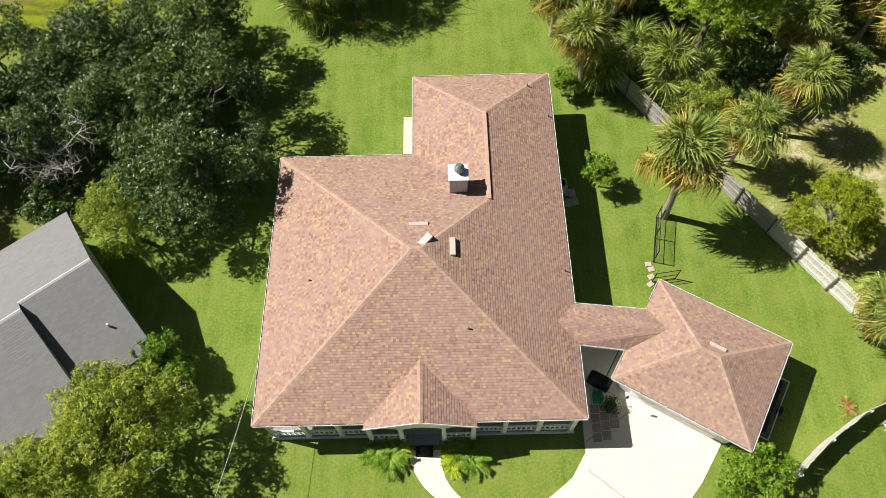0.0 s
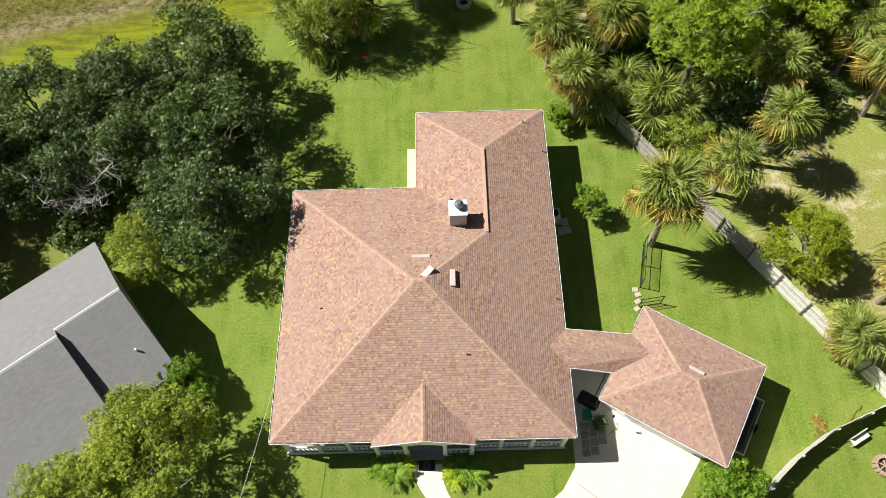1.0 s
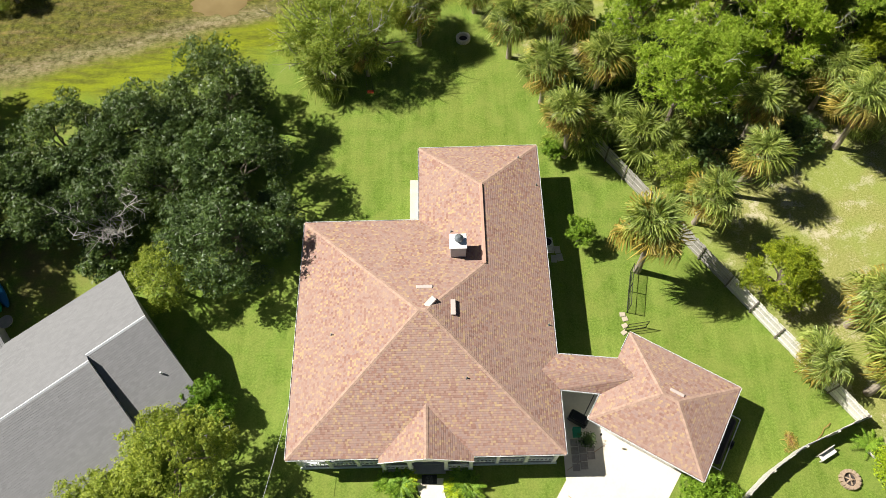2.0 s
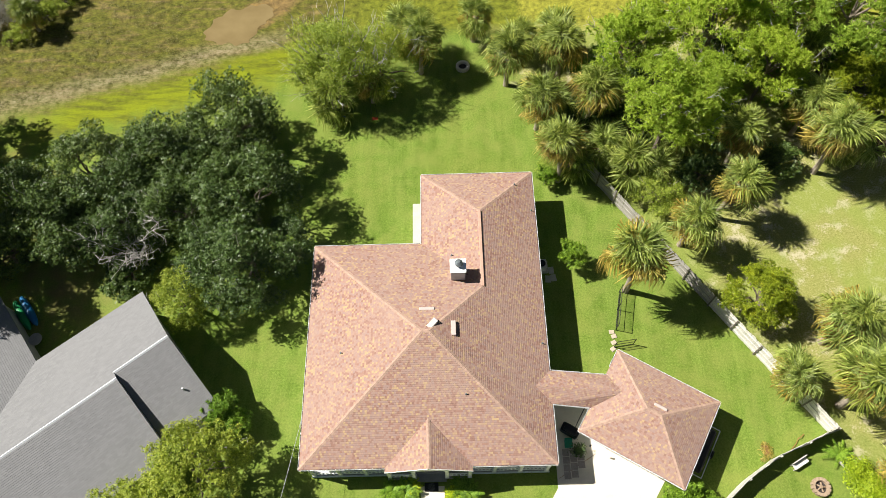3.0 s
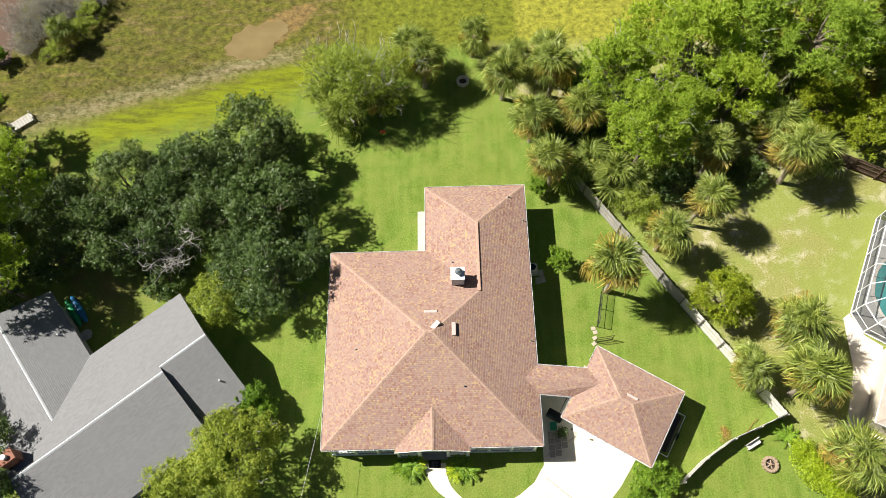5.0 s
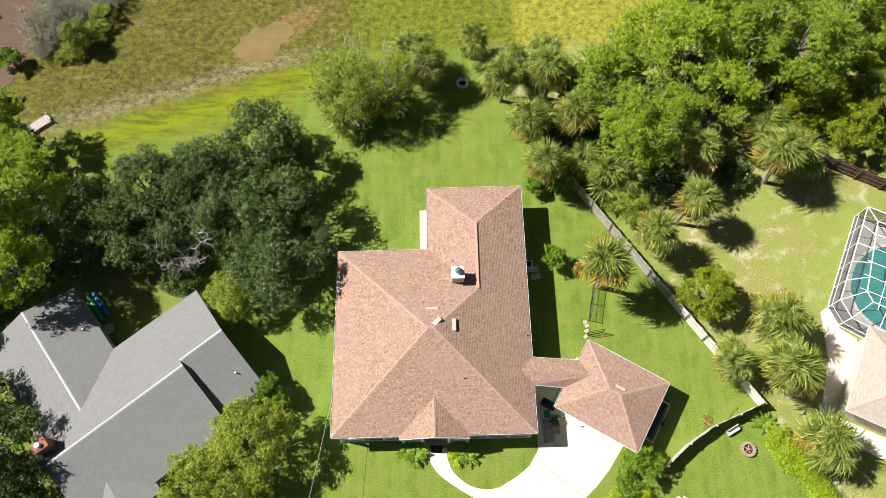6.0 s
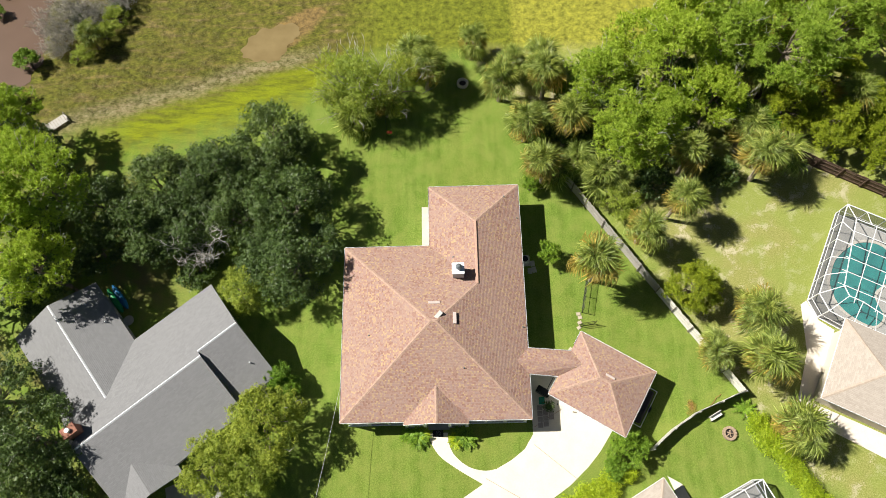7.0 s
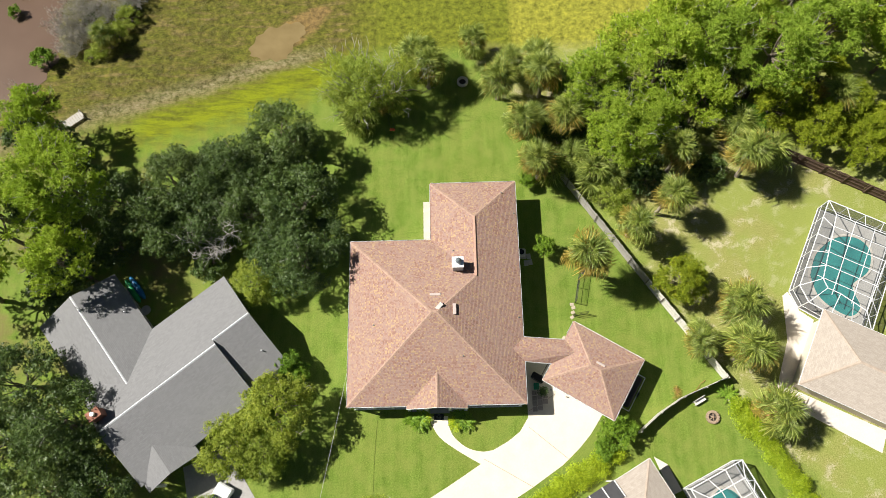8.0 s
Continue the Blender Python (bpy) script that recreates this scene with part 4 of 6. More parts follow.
FRONDS = [frond_mesh("frond", PALM_GREEN, 1.95, 0.3), frond_mesh("frond", PALM_GREEN, 2.15, 0.8), frond_mesh("frond", PALM_GOLD, 2.1, 1.1), frond_mesh("frond", PALM_DEAD, 1.55, 1.3)]


def palm(label, trunk_h, n=34, gold=0.2, dead=0.15, lean=0.0, trunk_r=0.17):
    root = thing("palm_tree", label, "palm")
    bm = bmesh.new()
    pts = [Vector((lean * (i / 6) ** 1.6, 0, trunk_h * i / 6 - 0.1 * (i == 0))) for i in range(7)]
    sweep(bm, pts, [trunk_r * k for k in (1.3, 1.05, 0.98, 1.0, 1.0, 1.05, 1.3)], 10)
    part("trunk", bm, PALM_BARK, root)
    top = pts[-1]
    for i in range(n):
        q = (i + 0.5) / n
        el = math.radians(84 - 132 * q ** 0.85 + RNG.normal() * 14)
        az = i * 2.39996 + RNG.normal() * 0.35
        q += RNG.normal() * 0.09
        if RNG.random() < dead * 9.0 * max(0.0, q - 0.52):
            me = FRONDS[3]
        elif RNG.random() < gold * 6.5 * max(0.0, q - 0.30):
            me = FRONDS[2]
        else:
            me = FRONDS[0] if q < 0.35 else FRONDS[1]
        ob = new("frond", me)
        ob.parent = root
        ob.matrix_local = Matrix.Translation(top + Vector((0, 0, 0.25 - 0.4 * q))) @ pose(0, 0, 0, RNG.normal() * 24, -math.degrees(el), math.degrees(az)) @ Matrix.Diagonal((0.74 + 0.46 * RNG.random(),) * 3 + (1,))
    return root


palm_high = proto(palm("tall sabal palm with green and yellowing fan fronds", 5.3, 74, 0.46, 0.30, 0.5))
palm_tall = proto(palm("sabal palm with green and yellowing fan fronds", 4.3, 70, 0.46, 0.24, 0.5))
palm_mid = proto(palm("sabal palm with green and yellowing fan fronds", 3.6, 62, 0.40, 0.18, -0.3))
palm_green = proto(palm("sabal palm with full green fan crown", 2.8, 52, 0.22, 0.05, 0.2))
palm_low = proto(palm("low palmetto with spreading green fan fronds", 1.2, 34, 0.06, 0.05, 0.0, 0.14))

PALMS = [  # pattern, x, y, scale, turn
    (palm_high, 23.9, 13.6, 1.3, 200), (palm_mid, 28.8, 17.5, 1.15, 100), (palm_tall, 32.0, 19.9, 1.15, 10), (palm_tall, 19.6, 23.9, 1.12, 140), (palm_green, 13.0, 40.0, 1.1, 0),
    (palm_mid, 15.8, 34.5, 1.25, 60), (palm_green, 20.6, 37.5, 1.25, 200), (palm_mid, 20.5, 34.6, 1.25, 300), (palm_green, 17.3, 37.4, 1, 40), (palm_tall, 18.2, 29.4, 1.15, 250),
    (palm_tall, 22.3, 28.7, 1.2, 80), (palm_low, 25.3, 24.3, 1.5, 10), (palm_low, 23.2, 26.0, 1.3, 130), (palm_green, 26.8, 36.0, 1.2, 30), (palm_low, 20.6, 25.0, 1.2, 200),
    (palm_low, 27.6, 23.4, 1.2, 270), (palm_green, 23.7, 31.2, 1.2, 330), (palm_low, 19.4, 30.8, 1.3, 20), (palm_tall, 41.3, 24.1, 1.3, 180), (palm_tall, 40.4, 28.1, 1.15, 220),
    (palm_tall, 50.5, 30.3, 1.2, 60), (palm_mid, 33.9, 24.9, 1.2, 260), (palm_mid, 37.9, 9.0, 1.35, 45), (palm_green, 34.1, 5.7, 1.05, 170), (palm_mid, 37.9, 4.2, 1.4, 290),
    (palm_green, 39.8, -1.3, 1.35, 15), (palm_green, 7.0, 38.1, 1.3, 120), (palm_mid, 8.0, 36.2, 1.15, 210), (palm_green, 3.6, 32.9, 0.9, 75), (palm_green, -29.5, 42.9, 0.85, 200),
    (palm_low, 44.0, 26.0, 1.5, 66), (palm_mid, 41.6, 33.8, 1.2, 12), (palm_low, 30.0, 27.0, 1.4, 280), (palm_low, 0.2, 32.0, 1.4, 12), (palm_low, -1.4, 34.8, 1.3, 99),
]
for pr, x, y, s, rz in PALMS:
    plant(pr, x, y, s, rz)

TREES = [
    (oak_a, -7.4, 27.6, 1.05, 0), (oak_b, -12.6, 25.2, 1.0, 70), (oak_a, -17.8, 23.0, 1.0, 140), (oak_b, -19.8, 18.4, 1.0, 210), (oak_a, -5.6, 20.6, 1.05, 280),
    (oak_b, -4.9, 14.8, 1.06, 30), (oak_b, -10.8, 19.8, 0.9, 330), (oak_a, -16.0, 19.2, 0.9, 12), (lime, -9.6, 12.9, 0.8, 250), (oak_a, -8.6, 24.0, 0.8, 99), (oak_b, -14.6, 22.0, 0.85, 190), (oak_a, -2.6, 17.0, 0.62, 99), (oak_b, -8.2, 16.0, 0.8, 150),
    (lime, -6.4, -0.2, 1.12, 100), (lime, -10.6, -3.4, 1.0, 20), (lime, -8.0, -3.8, 0.85, 300), (loose_tree, 1.6, 33.4, 1.3, 180), (loose_tree, 4.6, 34.6, 1.05, 80), (loose_tree, -1.2, 35.4, 1.0, 310), (lime, -12.5, -9.5, 0.7, 200), (lime, 3.0, -9.8, 0.7, 200),
    (pine_a, 27.6, 26.0, 1.05, 0), (pine_b, 25.2, 32.2, 1.0, 120), (pine_a, 32.3, 33.2, 1.15, 200), (pine_b, 36.4, 30.2, 0.95, 20), (pine_a, 43.6, 33.6, 1.2, 80), (pine_b, 38.6, 36.4, 1.15, 300),
    (pine_a, 49.5, 37.0, 1.1, 160), (pine_b, 31.4, 29.0, 0.85, 45), (far_pine, 29.6, 37.6, 1.0, 250), (far_pine, 54.0, 41.0, 1.1, 10), (far_pine, 34.6, 38.8, 1.05, 70), (far_pine, 43.0, 40.0, 1.1, 140),
    (far_pine, 38.8, 42.6, 1.1, 230), (far_pine, 48.4, 43.0, 1.1, 340), (far_pine, 35.6, 45.6, 1.05, 170), (far_pine, 58.5, 36.5, 1.0, 210), (far_pine, 62.0, 43.0, 1.1, 300), (far_pine, 44.0, 47.0, 1.1, 40), (far_pine, 54.0, 48.0, 1.1, 100), (far_pine, 37.0, 49.0, 1.1, 80),
    (pine_a, -28.0, 21.4, 1.2, 30), (pine_b, -27.2, 13.8, 1.05, 150), (pine_a, -32.8, 17.0, 1.2, 270), (pine_b, -30.6, 25.2, 0.95, 200), (pine_b, -33.6, 30.8, 0.88, 20), (far_pine, -37.0, 12.0, 1.1, 0), (far_pine, -38.0, 21.0, 1.1, 90),
    # The western dark bushes are added to darken the shaded ground below the pines.
    (oak_b, -26.2, -1.2, 1.15, 80), (oak_a, -30.5, 2.8, 1.05, 170), (oak_a, -27.0, -7.0, 1.1, 300), (oak_b, -22.6, -6.6, 0.9, 20), (oak_b, -32.0, -3.0, 1.0, 20), (dark_bush, -29.0, 15.0, 1.1, 0), (dark_bush, -34.0, 22.0, 1.2, 10), (dark_bush, -30.0, 25.0, 1.1, 80), (dark_bush, -33.6, 29.4, 1.1, 160), (dark_bush, -37.0, 31.0, 1.1, 250), (dark_bush, -25.0, 17.4, 1.0, 50), (dark_bush, -31.6, 12.6, 1.0, 150), (oak_a, -24.4, 21.4, 0.8, 77),
    (cedar, 33.0, 11.8, 1.08, 0), (cedar, 45.5, 31.0, 1.2, 90), (cedar, 49.4, 28.2, 1.25, 180), (cedar, 54.6, 26.6, 1.3, 260), (cedar, 52.5, 30.5, 1.3, 20), (cedar, 56.8, 27.8, 1.3, 140), (cedar, 51.0, 34.0, 1.2, 10), (cedar, 59.6, 25.2, 1.1, 70),
    (bush, 19.7, 16.0, 1.0, 0), (pale_bush, 27.3, 21.4, 1.0, 0), (pale_bush, 18.9, 24.4, 0.55, 40), (big_bush, 25.6, -2.6, 1.05, 0), (big_bush, 24.4, -4.2, 0.7, 90), (bush, -6.1, 4.4, 1.15, 40), (bush, -4.9, 3.6, 0.9, 140), (bush, 18.4, 23.6, 0.75, 0),
    (dark_bush, 26.0, 28.5, 1.0, 10), (wood_bush, 29.4, 29.6, 1.1, 100), (dark_bush, 34.2, 27.4, 1.1, 200), (wood_bush, 36.5, 33.8, 1.2, 300), (dark_bush, 23.6, 30.0, 1.0, 60), (wood_bush, 42.4, 29.4, 1.1, 30), (wood_bush, 46.4, 35.0, 1.2, 0), (wood_bush, 23.8, 34.6, 0.9, 0),
    (dark_bush, -10.0, 23.0, 1.0, 20), (dark_bush, -12.4, 26.8, 1.0, 0), (dark_bush, -17.6, 25.2, 1.0, 90), (dark_bush, -7.2, 28.4, 1.0, 200), (dark_bush, -4.6, 24.4, 0.9, 20), (dark_bush, -21.0, 21.0, 1.0, 20), (dark_bush, -15.0, 15.6, 0.9, 70), (dark_bush, -31.0, 21.0, 1.2, 0), (dark_bush, 31.2, 23.6, 0.9, 0), (wood_bush, 26.4, 37.4, 1.0, 40), (wood_bush, 40.6, 30.6, 1.1, 100), (dark_bush, 38.0, 24.6, 0.8, 20), (dark_bush, 22.0, 30.4, 0.8, 0), (wood_bush, 33.0, 30.6, 1.1, 0), (dark_bush, 29.0, 33.6, 1.1, 0), (wood_bush, 40.6, 36.4, 1.1, 220), (dark_bush, 35.4, 36.0, 1.0, 260),
    (scrub, -34.6, 45.4, 1.15, 0), (scrub, -33.2, 48.0, 1.2, 80), (scrub, -30.6, 47.0, 1.0, 160), (scrub, -34.0, 42.6, 0.95, 220), (scrub, -32.2, 44.6, 0.8, 300), (scrub, -27.6, 49.0, 1.1, 30), (scrub, -29.2, 50.6, 1.0, 110),
    (pale_bush, -30.4, 42.0, 0.55, 0), (pale_bush, -28.8, 44.2, 0.65, 90), (pale_bush, -31.6, 41.4, 0.4, 140), (pale_bush, -27.6, 46.4, 0.7, 200), (pale_bush, -30.6, 45.4, 0.5, 260), (dark_bush, -32.2, 46.6, 0.4, 0), (dark_bush, -28.0, 47.8, 0.45, 60),
    (big_bush, -36.8, 40.6, 0.85, 0), (big_bush, -37.2, 36.0, 0.8, 120), (big_bush, -41.5, 51.0, 0.5, 40), (big_bush, -41.6, 47.8, 0.5, 70),
]
for pr, x, y, s, rz in TREES:
    plant(pr, x, y, s, rz)
retire()

# ---- fences ----
FENCE_WHITE = plain("weathered_white_fence", (0.62, 0.60, 0.55), 0.8, vary=0.35, scale=1.2)
FENCE_BROWN = plain("dark_brown_fence", (0.115, 0.075, 0.055), 0.9, vary=0.4, scale=2)
FENCE_POST = plain("grey_fence_post", (0.16, 0.14, 0.12), 0.9, vary=0.3)


def board_mesh(name, h, w, material, gap=0.003):
    bm = bmesh.new()
    box(bm, 0, -0.012, 0.04, w - gap, 0.012, h - 0.05)
    v = [bm.verts.new(p) for p in ((0, -0.012, h - 0.05), (w - gap, -0.012, h - 0.05), (w - gap, 0.012, h - 0.05), (0, 0.012, h - 0.05), (w * 0.28, -0.012, h), (w * 0.68, -0.012, h), (w * 0.68, 0.012, h), (w * 0.28, 0.012, h))]
    for q in ((0, 1, 5, 4), (2, 3, 7, 6), (4, 5, 6, 7), (1, 2, 6, 5), (3, 0, 4, 7)):
        bm.faces.new([v[i] for i in q])
    me = bpy.data.meshes.new(name)
    bm.to_mesh(me)
    bm.free()
    me.materials.append(material)
    return me


def fence(label, pts, h, w, material, post_mat, side=1, pitch=2.44):
    """Board fence along pts: posts and rails on one side of the boards."""
    root = thing("fence", label, "fence")
    me = board_mesh("board", h, w, material)
    pm = boxes((-0.05, -0.05, -0.1, 0.05, 0.05, h + 0.03))
    post_me = bpy.data.meshes.new("post")
    pm.to_mesh(post_me)
    pm.free()
    post_me.materials.append(post_mat)
    for a, b in zip(pts, pts[1:]):
        a, b = Vector((*a, 0)), Vector((*b, 0))
        d = b - a
        n = int(d.length / w)
        ang = math.atan2(d.y, d.x)
        nrm = Vector((-math.sin(ang), math.cos(ang), 0)) * side
        for i in range(n):
            ob = new("board", me)
            ob.parent = root
            p = a + d * (i / n) + Vector((0, 0, RNG.normal() * 0.012)) + nrm * RNG.normal() * 0.006
            ob.matrix_local = Matrix.Translation(p) @ Euler((RNG.normal() * 0.012, RNG.normal() * 0.008, ang)).to_matrix().to_4x4()
        k = max(1, round(d.length / pitch))
        for i in range(k + 1):
            ob = new("post", post_me)
            ob.parent = root
            ob.matrix_local = Matrix.Translation(a + d * (i / k) + nrm * 0.085) @ Euler((0, 0, ang)).to_matrix().to_4x4()
        for z in (0.35, h * 0.52, h - 0.3):
            for i in range(k):
                bm = bmesh.new()
                beam(bm, a + d * ((i + 0.02) / k) + nrm * 0.045 + Vector((0, 0, z)), a + d * ((i + 0.98) / k) + nrm * 0.045 + Vector((0, 0, z)), 0.04, 0.09)
                part("rail", bm, material, root)
    return root


# Weathered boards; the palms' shade is put into this grey.
FENCE_GREY = plain("shaded_weathered_fence", (0.36, 0.34, 0.31), 0.85, vary=0.35, scale=1.2)
fence("weathered board fence below the palms, greyed for their shade", [(21.7, 25.2), (24.0, 21.6), (28.6, 14.5), (30.1, 12.2)], 1.75, 0.185, FENCE_GREY, FENCE_POST, -1)
fence("weathered white board fence with dark posts along the lawn", [(30.1, 12.2), (36.6, 2.3)], 1.75, 0.185, FENCE_WHITE, FENCE_POST, -1)
fence("leaning weathered white board fence closing the yard", [(36.6, 2.3), (32.2, 0.55), (29.8, -0.9), (27.7, -2.6)], 1.7, 0.185, FENCE_WHITE, FENCE_WHITE, 1)
fence("dark brown board fence behind the pool yard", [(46.0, 26.6), (50.2, 24.2), (56.6, 20.6), (63.0, 17.0)], 1.8, 0.19, FENCE_BROWN, FENCE_BROWN, -1)

BLACK = plain("black_metal", (0.02, 0.02, 0.022), 0.4, 0.5, vary=0.2)
mesh_mat = Mat("chain_link", 0.5, 0.6)
mesh_mat.b.inputs["Base Color"].default_value = (0.08, 0.08, 0.08, 1)
mesh_mat.b.inputs["Alpha"].default_value = 0.14
LINK = mesh_mat.m


def mesh_panel(root, a, b, h):
    a, b = Vector((*a, 0)), Vector((*b, 0))
    z = Vector((0, 0, 1))
    for p in (a, b):
        bm = bmesh.new()
        tube(bm, p - z * 0.1, p + z * h, 0.03, 0.03, 8)
        part("post", bm, BLACK, root)
    for q in (h, h * 0.5, 0.08):
        bm = bmesh.new()
        tube(bm, a + z * q, b + z * q, 0.022, 0.022, 6)
        part("rail", bm, BLACK, root)
    bm = bmesh.new()
    bm.faces.new([bm.verts.new(p) for p in (a + z * 0.08, b + z * 0.08, b + z * h, a + z * h)])
    bmesh.ops.solidify(bm, geom=bm.faces[:], thickness=0.006)
    part("mesh", bm, LINK, root)


cf = thing("chain_link_fence", "black chain-link fence beside the palm", "fence")
mesh_panel(cf, (23.4, 13.5), (23.05, 12.0), 1.45)
mesh_panel(cf, (23.05, 12.0), (22.7, 10.35), 1.45)
cg = thing("metal_gate", "open black metal garden gate", "gate")
mesh_panel(cg, (22.4, 8.98), (23.85, 9.18), 1.2)
PAVER = plain("sandstone_paver", (0.44, 0.38, 0.29), 0.9, vary=0.2, bump=0.3)
for i, (x, y) in enumerate(((22.37, 10.2), (22.5, 9.85), (22.42, 9.35), (22.3, 8.85), (21.3, 6.75))):
    bm = bmesh.new()
    box(bm, -0.2, -0.16, 0, 0.2, 0.16, 0.06, 0.02, pose(x, y, 0, 0, 0, 12 * i))
    tagged(part("stepping_stone", bm, PAVER), "flat sandstone stepping stone in the lawn", "paver", "stepping stones by the gate")

# ---- pool cage and pale-roofed house to the east ----
SCREEN = Mat("insect_screen", 0.7, 0, 0.2)
SCREEN.b.inputs["Base Color"].default_value = (0.10, 0.11, 0.12, 1)
SCREEN.b.inputs["Alpha"].default_value = 0.25
WALL_SCREEN = Mat("wall_screen", 0.7, 0, 0.2)
WALL_SCREEN.b.inputs["Base Color"].default_value = (0.06, 0.065, 0.07, 1)
WALL_SCREEN.b.inputs["Alpha"].default_value = 0.5
DECKING = plain("grey_pool_deck", (0.46, 0.45, 0.43), 0.85, vary=0.1, scale=1.5)
POOL = Mat("pool_water", 0.06, 0, 0.5)
POOL.colour(POOL.ramp(POOL.noise(POOL.coord(), 0.6), [(0.3, (0.02, 0.20, 0.20)), (0.7, (0.04, 0.31, 0.29))]))
PALE_RIM = plain("pale_coping", (0.62, 0.58, 0.52), 0.8)


def cage(at, rz, outline, h, top_z, inset, bays, lines, label):
    """Screened pool cage: posts along the walls, a mansard ring and a flat grid roof."""
    root = thing("pool_cage", label, "pool cage", at, rz)
    cx = sum(p[0] for p in outline) / len(outline)
    cy = sum(p[1] for p in outline) / len(outline)
    top = []
    for x, y in outline:
        d = Vector((cx - x, cy - y))
        top.append(Vector((x, y)) + d.normalized() * min(inset * 1.3, d.length * 0.6))
    n = len(outline)

    def bar(a, b, w=0.055):
        bm = bmesh.new()
        beam(bm, a, b, w)
        part("frame_bar", bm, WHITE, root, "white aluminium")

    for i in range(n):
        a, b = Vector(outline[i]), Vector(outline[(i + 1) % n])
        ta, tb = top[i], top[(i + 1) % n]
        k = max(1, round((b - a).length / 2.0))
        bar((*a, 0.1), (*a, h), 0.08)
        bar((*a, h), (*b, h), 0.075)
        bar((*a, 0.95), (*b, 0.95), 0.05)
        bar((*a, 0.14), (*b, 0.14), 0.10)
        bar((*a, h), (*ta, top_z), 0.06)
        bar((*ta, top_z), (*tb, top_z), 0.07)
        for j in range(1, k):
            p, q = a.lerp(b, j / k), ta.lerp(tb, j / k)
            bar((*p, 0.1), (*p, h))
            bar((*p, h), (*q, top_z))
        for pts, mat in (((((*a, 0.1), (*b, 0.1), (*b, h), (*a, h))), WALL_SCREEN), (((*a, h), (*b, h), (*tb, top_z), (*ta, top_z)), SCREEN)):
            bm = bmesh.new()
            bm.faces.new([bm.verts.new(p) for p in pts])
            part("screen", bm, mat.m, root)
    bm = bmesh.new()
    bm.faces.new([bm.verts.new((*p, top_z)) for p in top])
    part("screen", bm, SCREEN.m, root)
    xs, ys = [p.x for p in top], [p.y for p in top]
    for i in range(1, bays):
        x = min(xs) + (max(xs) - min(xs)) * i / bays
        bar((x, min(ys) + 0.1, top_z), (x, max(ys) - 0.1, top_z))
    for i in range(1, lines):
        y = min(ys) + (max(ys) - min(ys)) * i / lines
        bar((min(xs) + 0.1, y, top_z), (max(xs) - 0.1, y, top_z))
    tagged(part("pool_deck", slab([(x, y, 0.1) for x, y in outline], 0.2), DECKING, root), "")
    return root


def pool(at, rz, pts, label):
    p = [(*q, 0.12) for q in bezier(pts + [pts[0]], 8)[:-1]]
    root = thing("swimming_pool", label, "pool", at, rz)
    part("water", slab(p, 0.05), POOL.m, root)
    bm = bmesh.new()
    n = len(p)
    c = Vector((sum(q[0] for q in p) / n, sum(q[1] for q in p) / n, 0))
    for i in range(n):
        a, b = Vector(p[i]), Vector(p[(i + 1) % n])
        oa, ob_ = a + (a - c).normalized() * 0.28, b + (b - c).normalized() * 0.28
        z = Vector((0, 0, 0.06))
        bm.faces.new([bm.verts.new(q) for q in (a + z, b + z, ob_ + z, oa + z)])
        bm.faces.new([bm.verts.new(q) for q in (a + z, a - z, b - z, b + z)])
    part("coping", bm, PALE_RIM, root)
    return root


CA = math.degrees(math.atan2(0.888, 0.46))
# local: x along the west wall to the north-east, y to the left of it (so the house side is negative)
cage((44.6, 11.0, 0), CA, [(10.1, 0), (0, 0), (-1.25, -1.3), (-1.5, -3.6), (-1.5, -7.6), (10.1, -7.6)], 2.45, 3.4, 1.5, 6, 3, "white-framed screened pool cage over a patio")
pool((44.6, 11.0, 0), CA, [(2.6, -1.4), (5.2, -1.3), (7.7, -2.6), (8.6, -4.6), (7.8, -6.2), (5.6, -6.6), (3.4, -5.6), (1.6, -6.9), (0.2, -6.3), (0.2, -4.4), (1.0, -2.6)], "freeform pool of teal water")


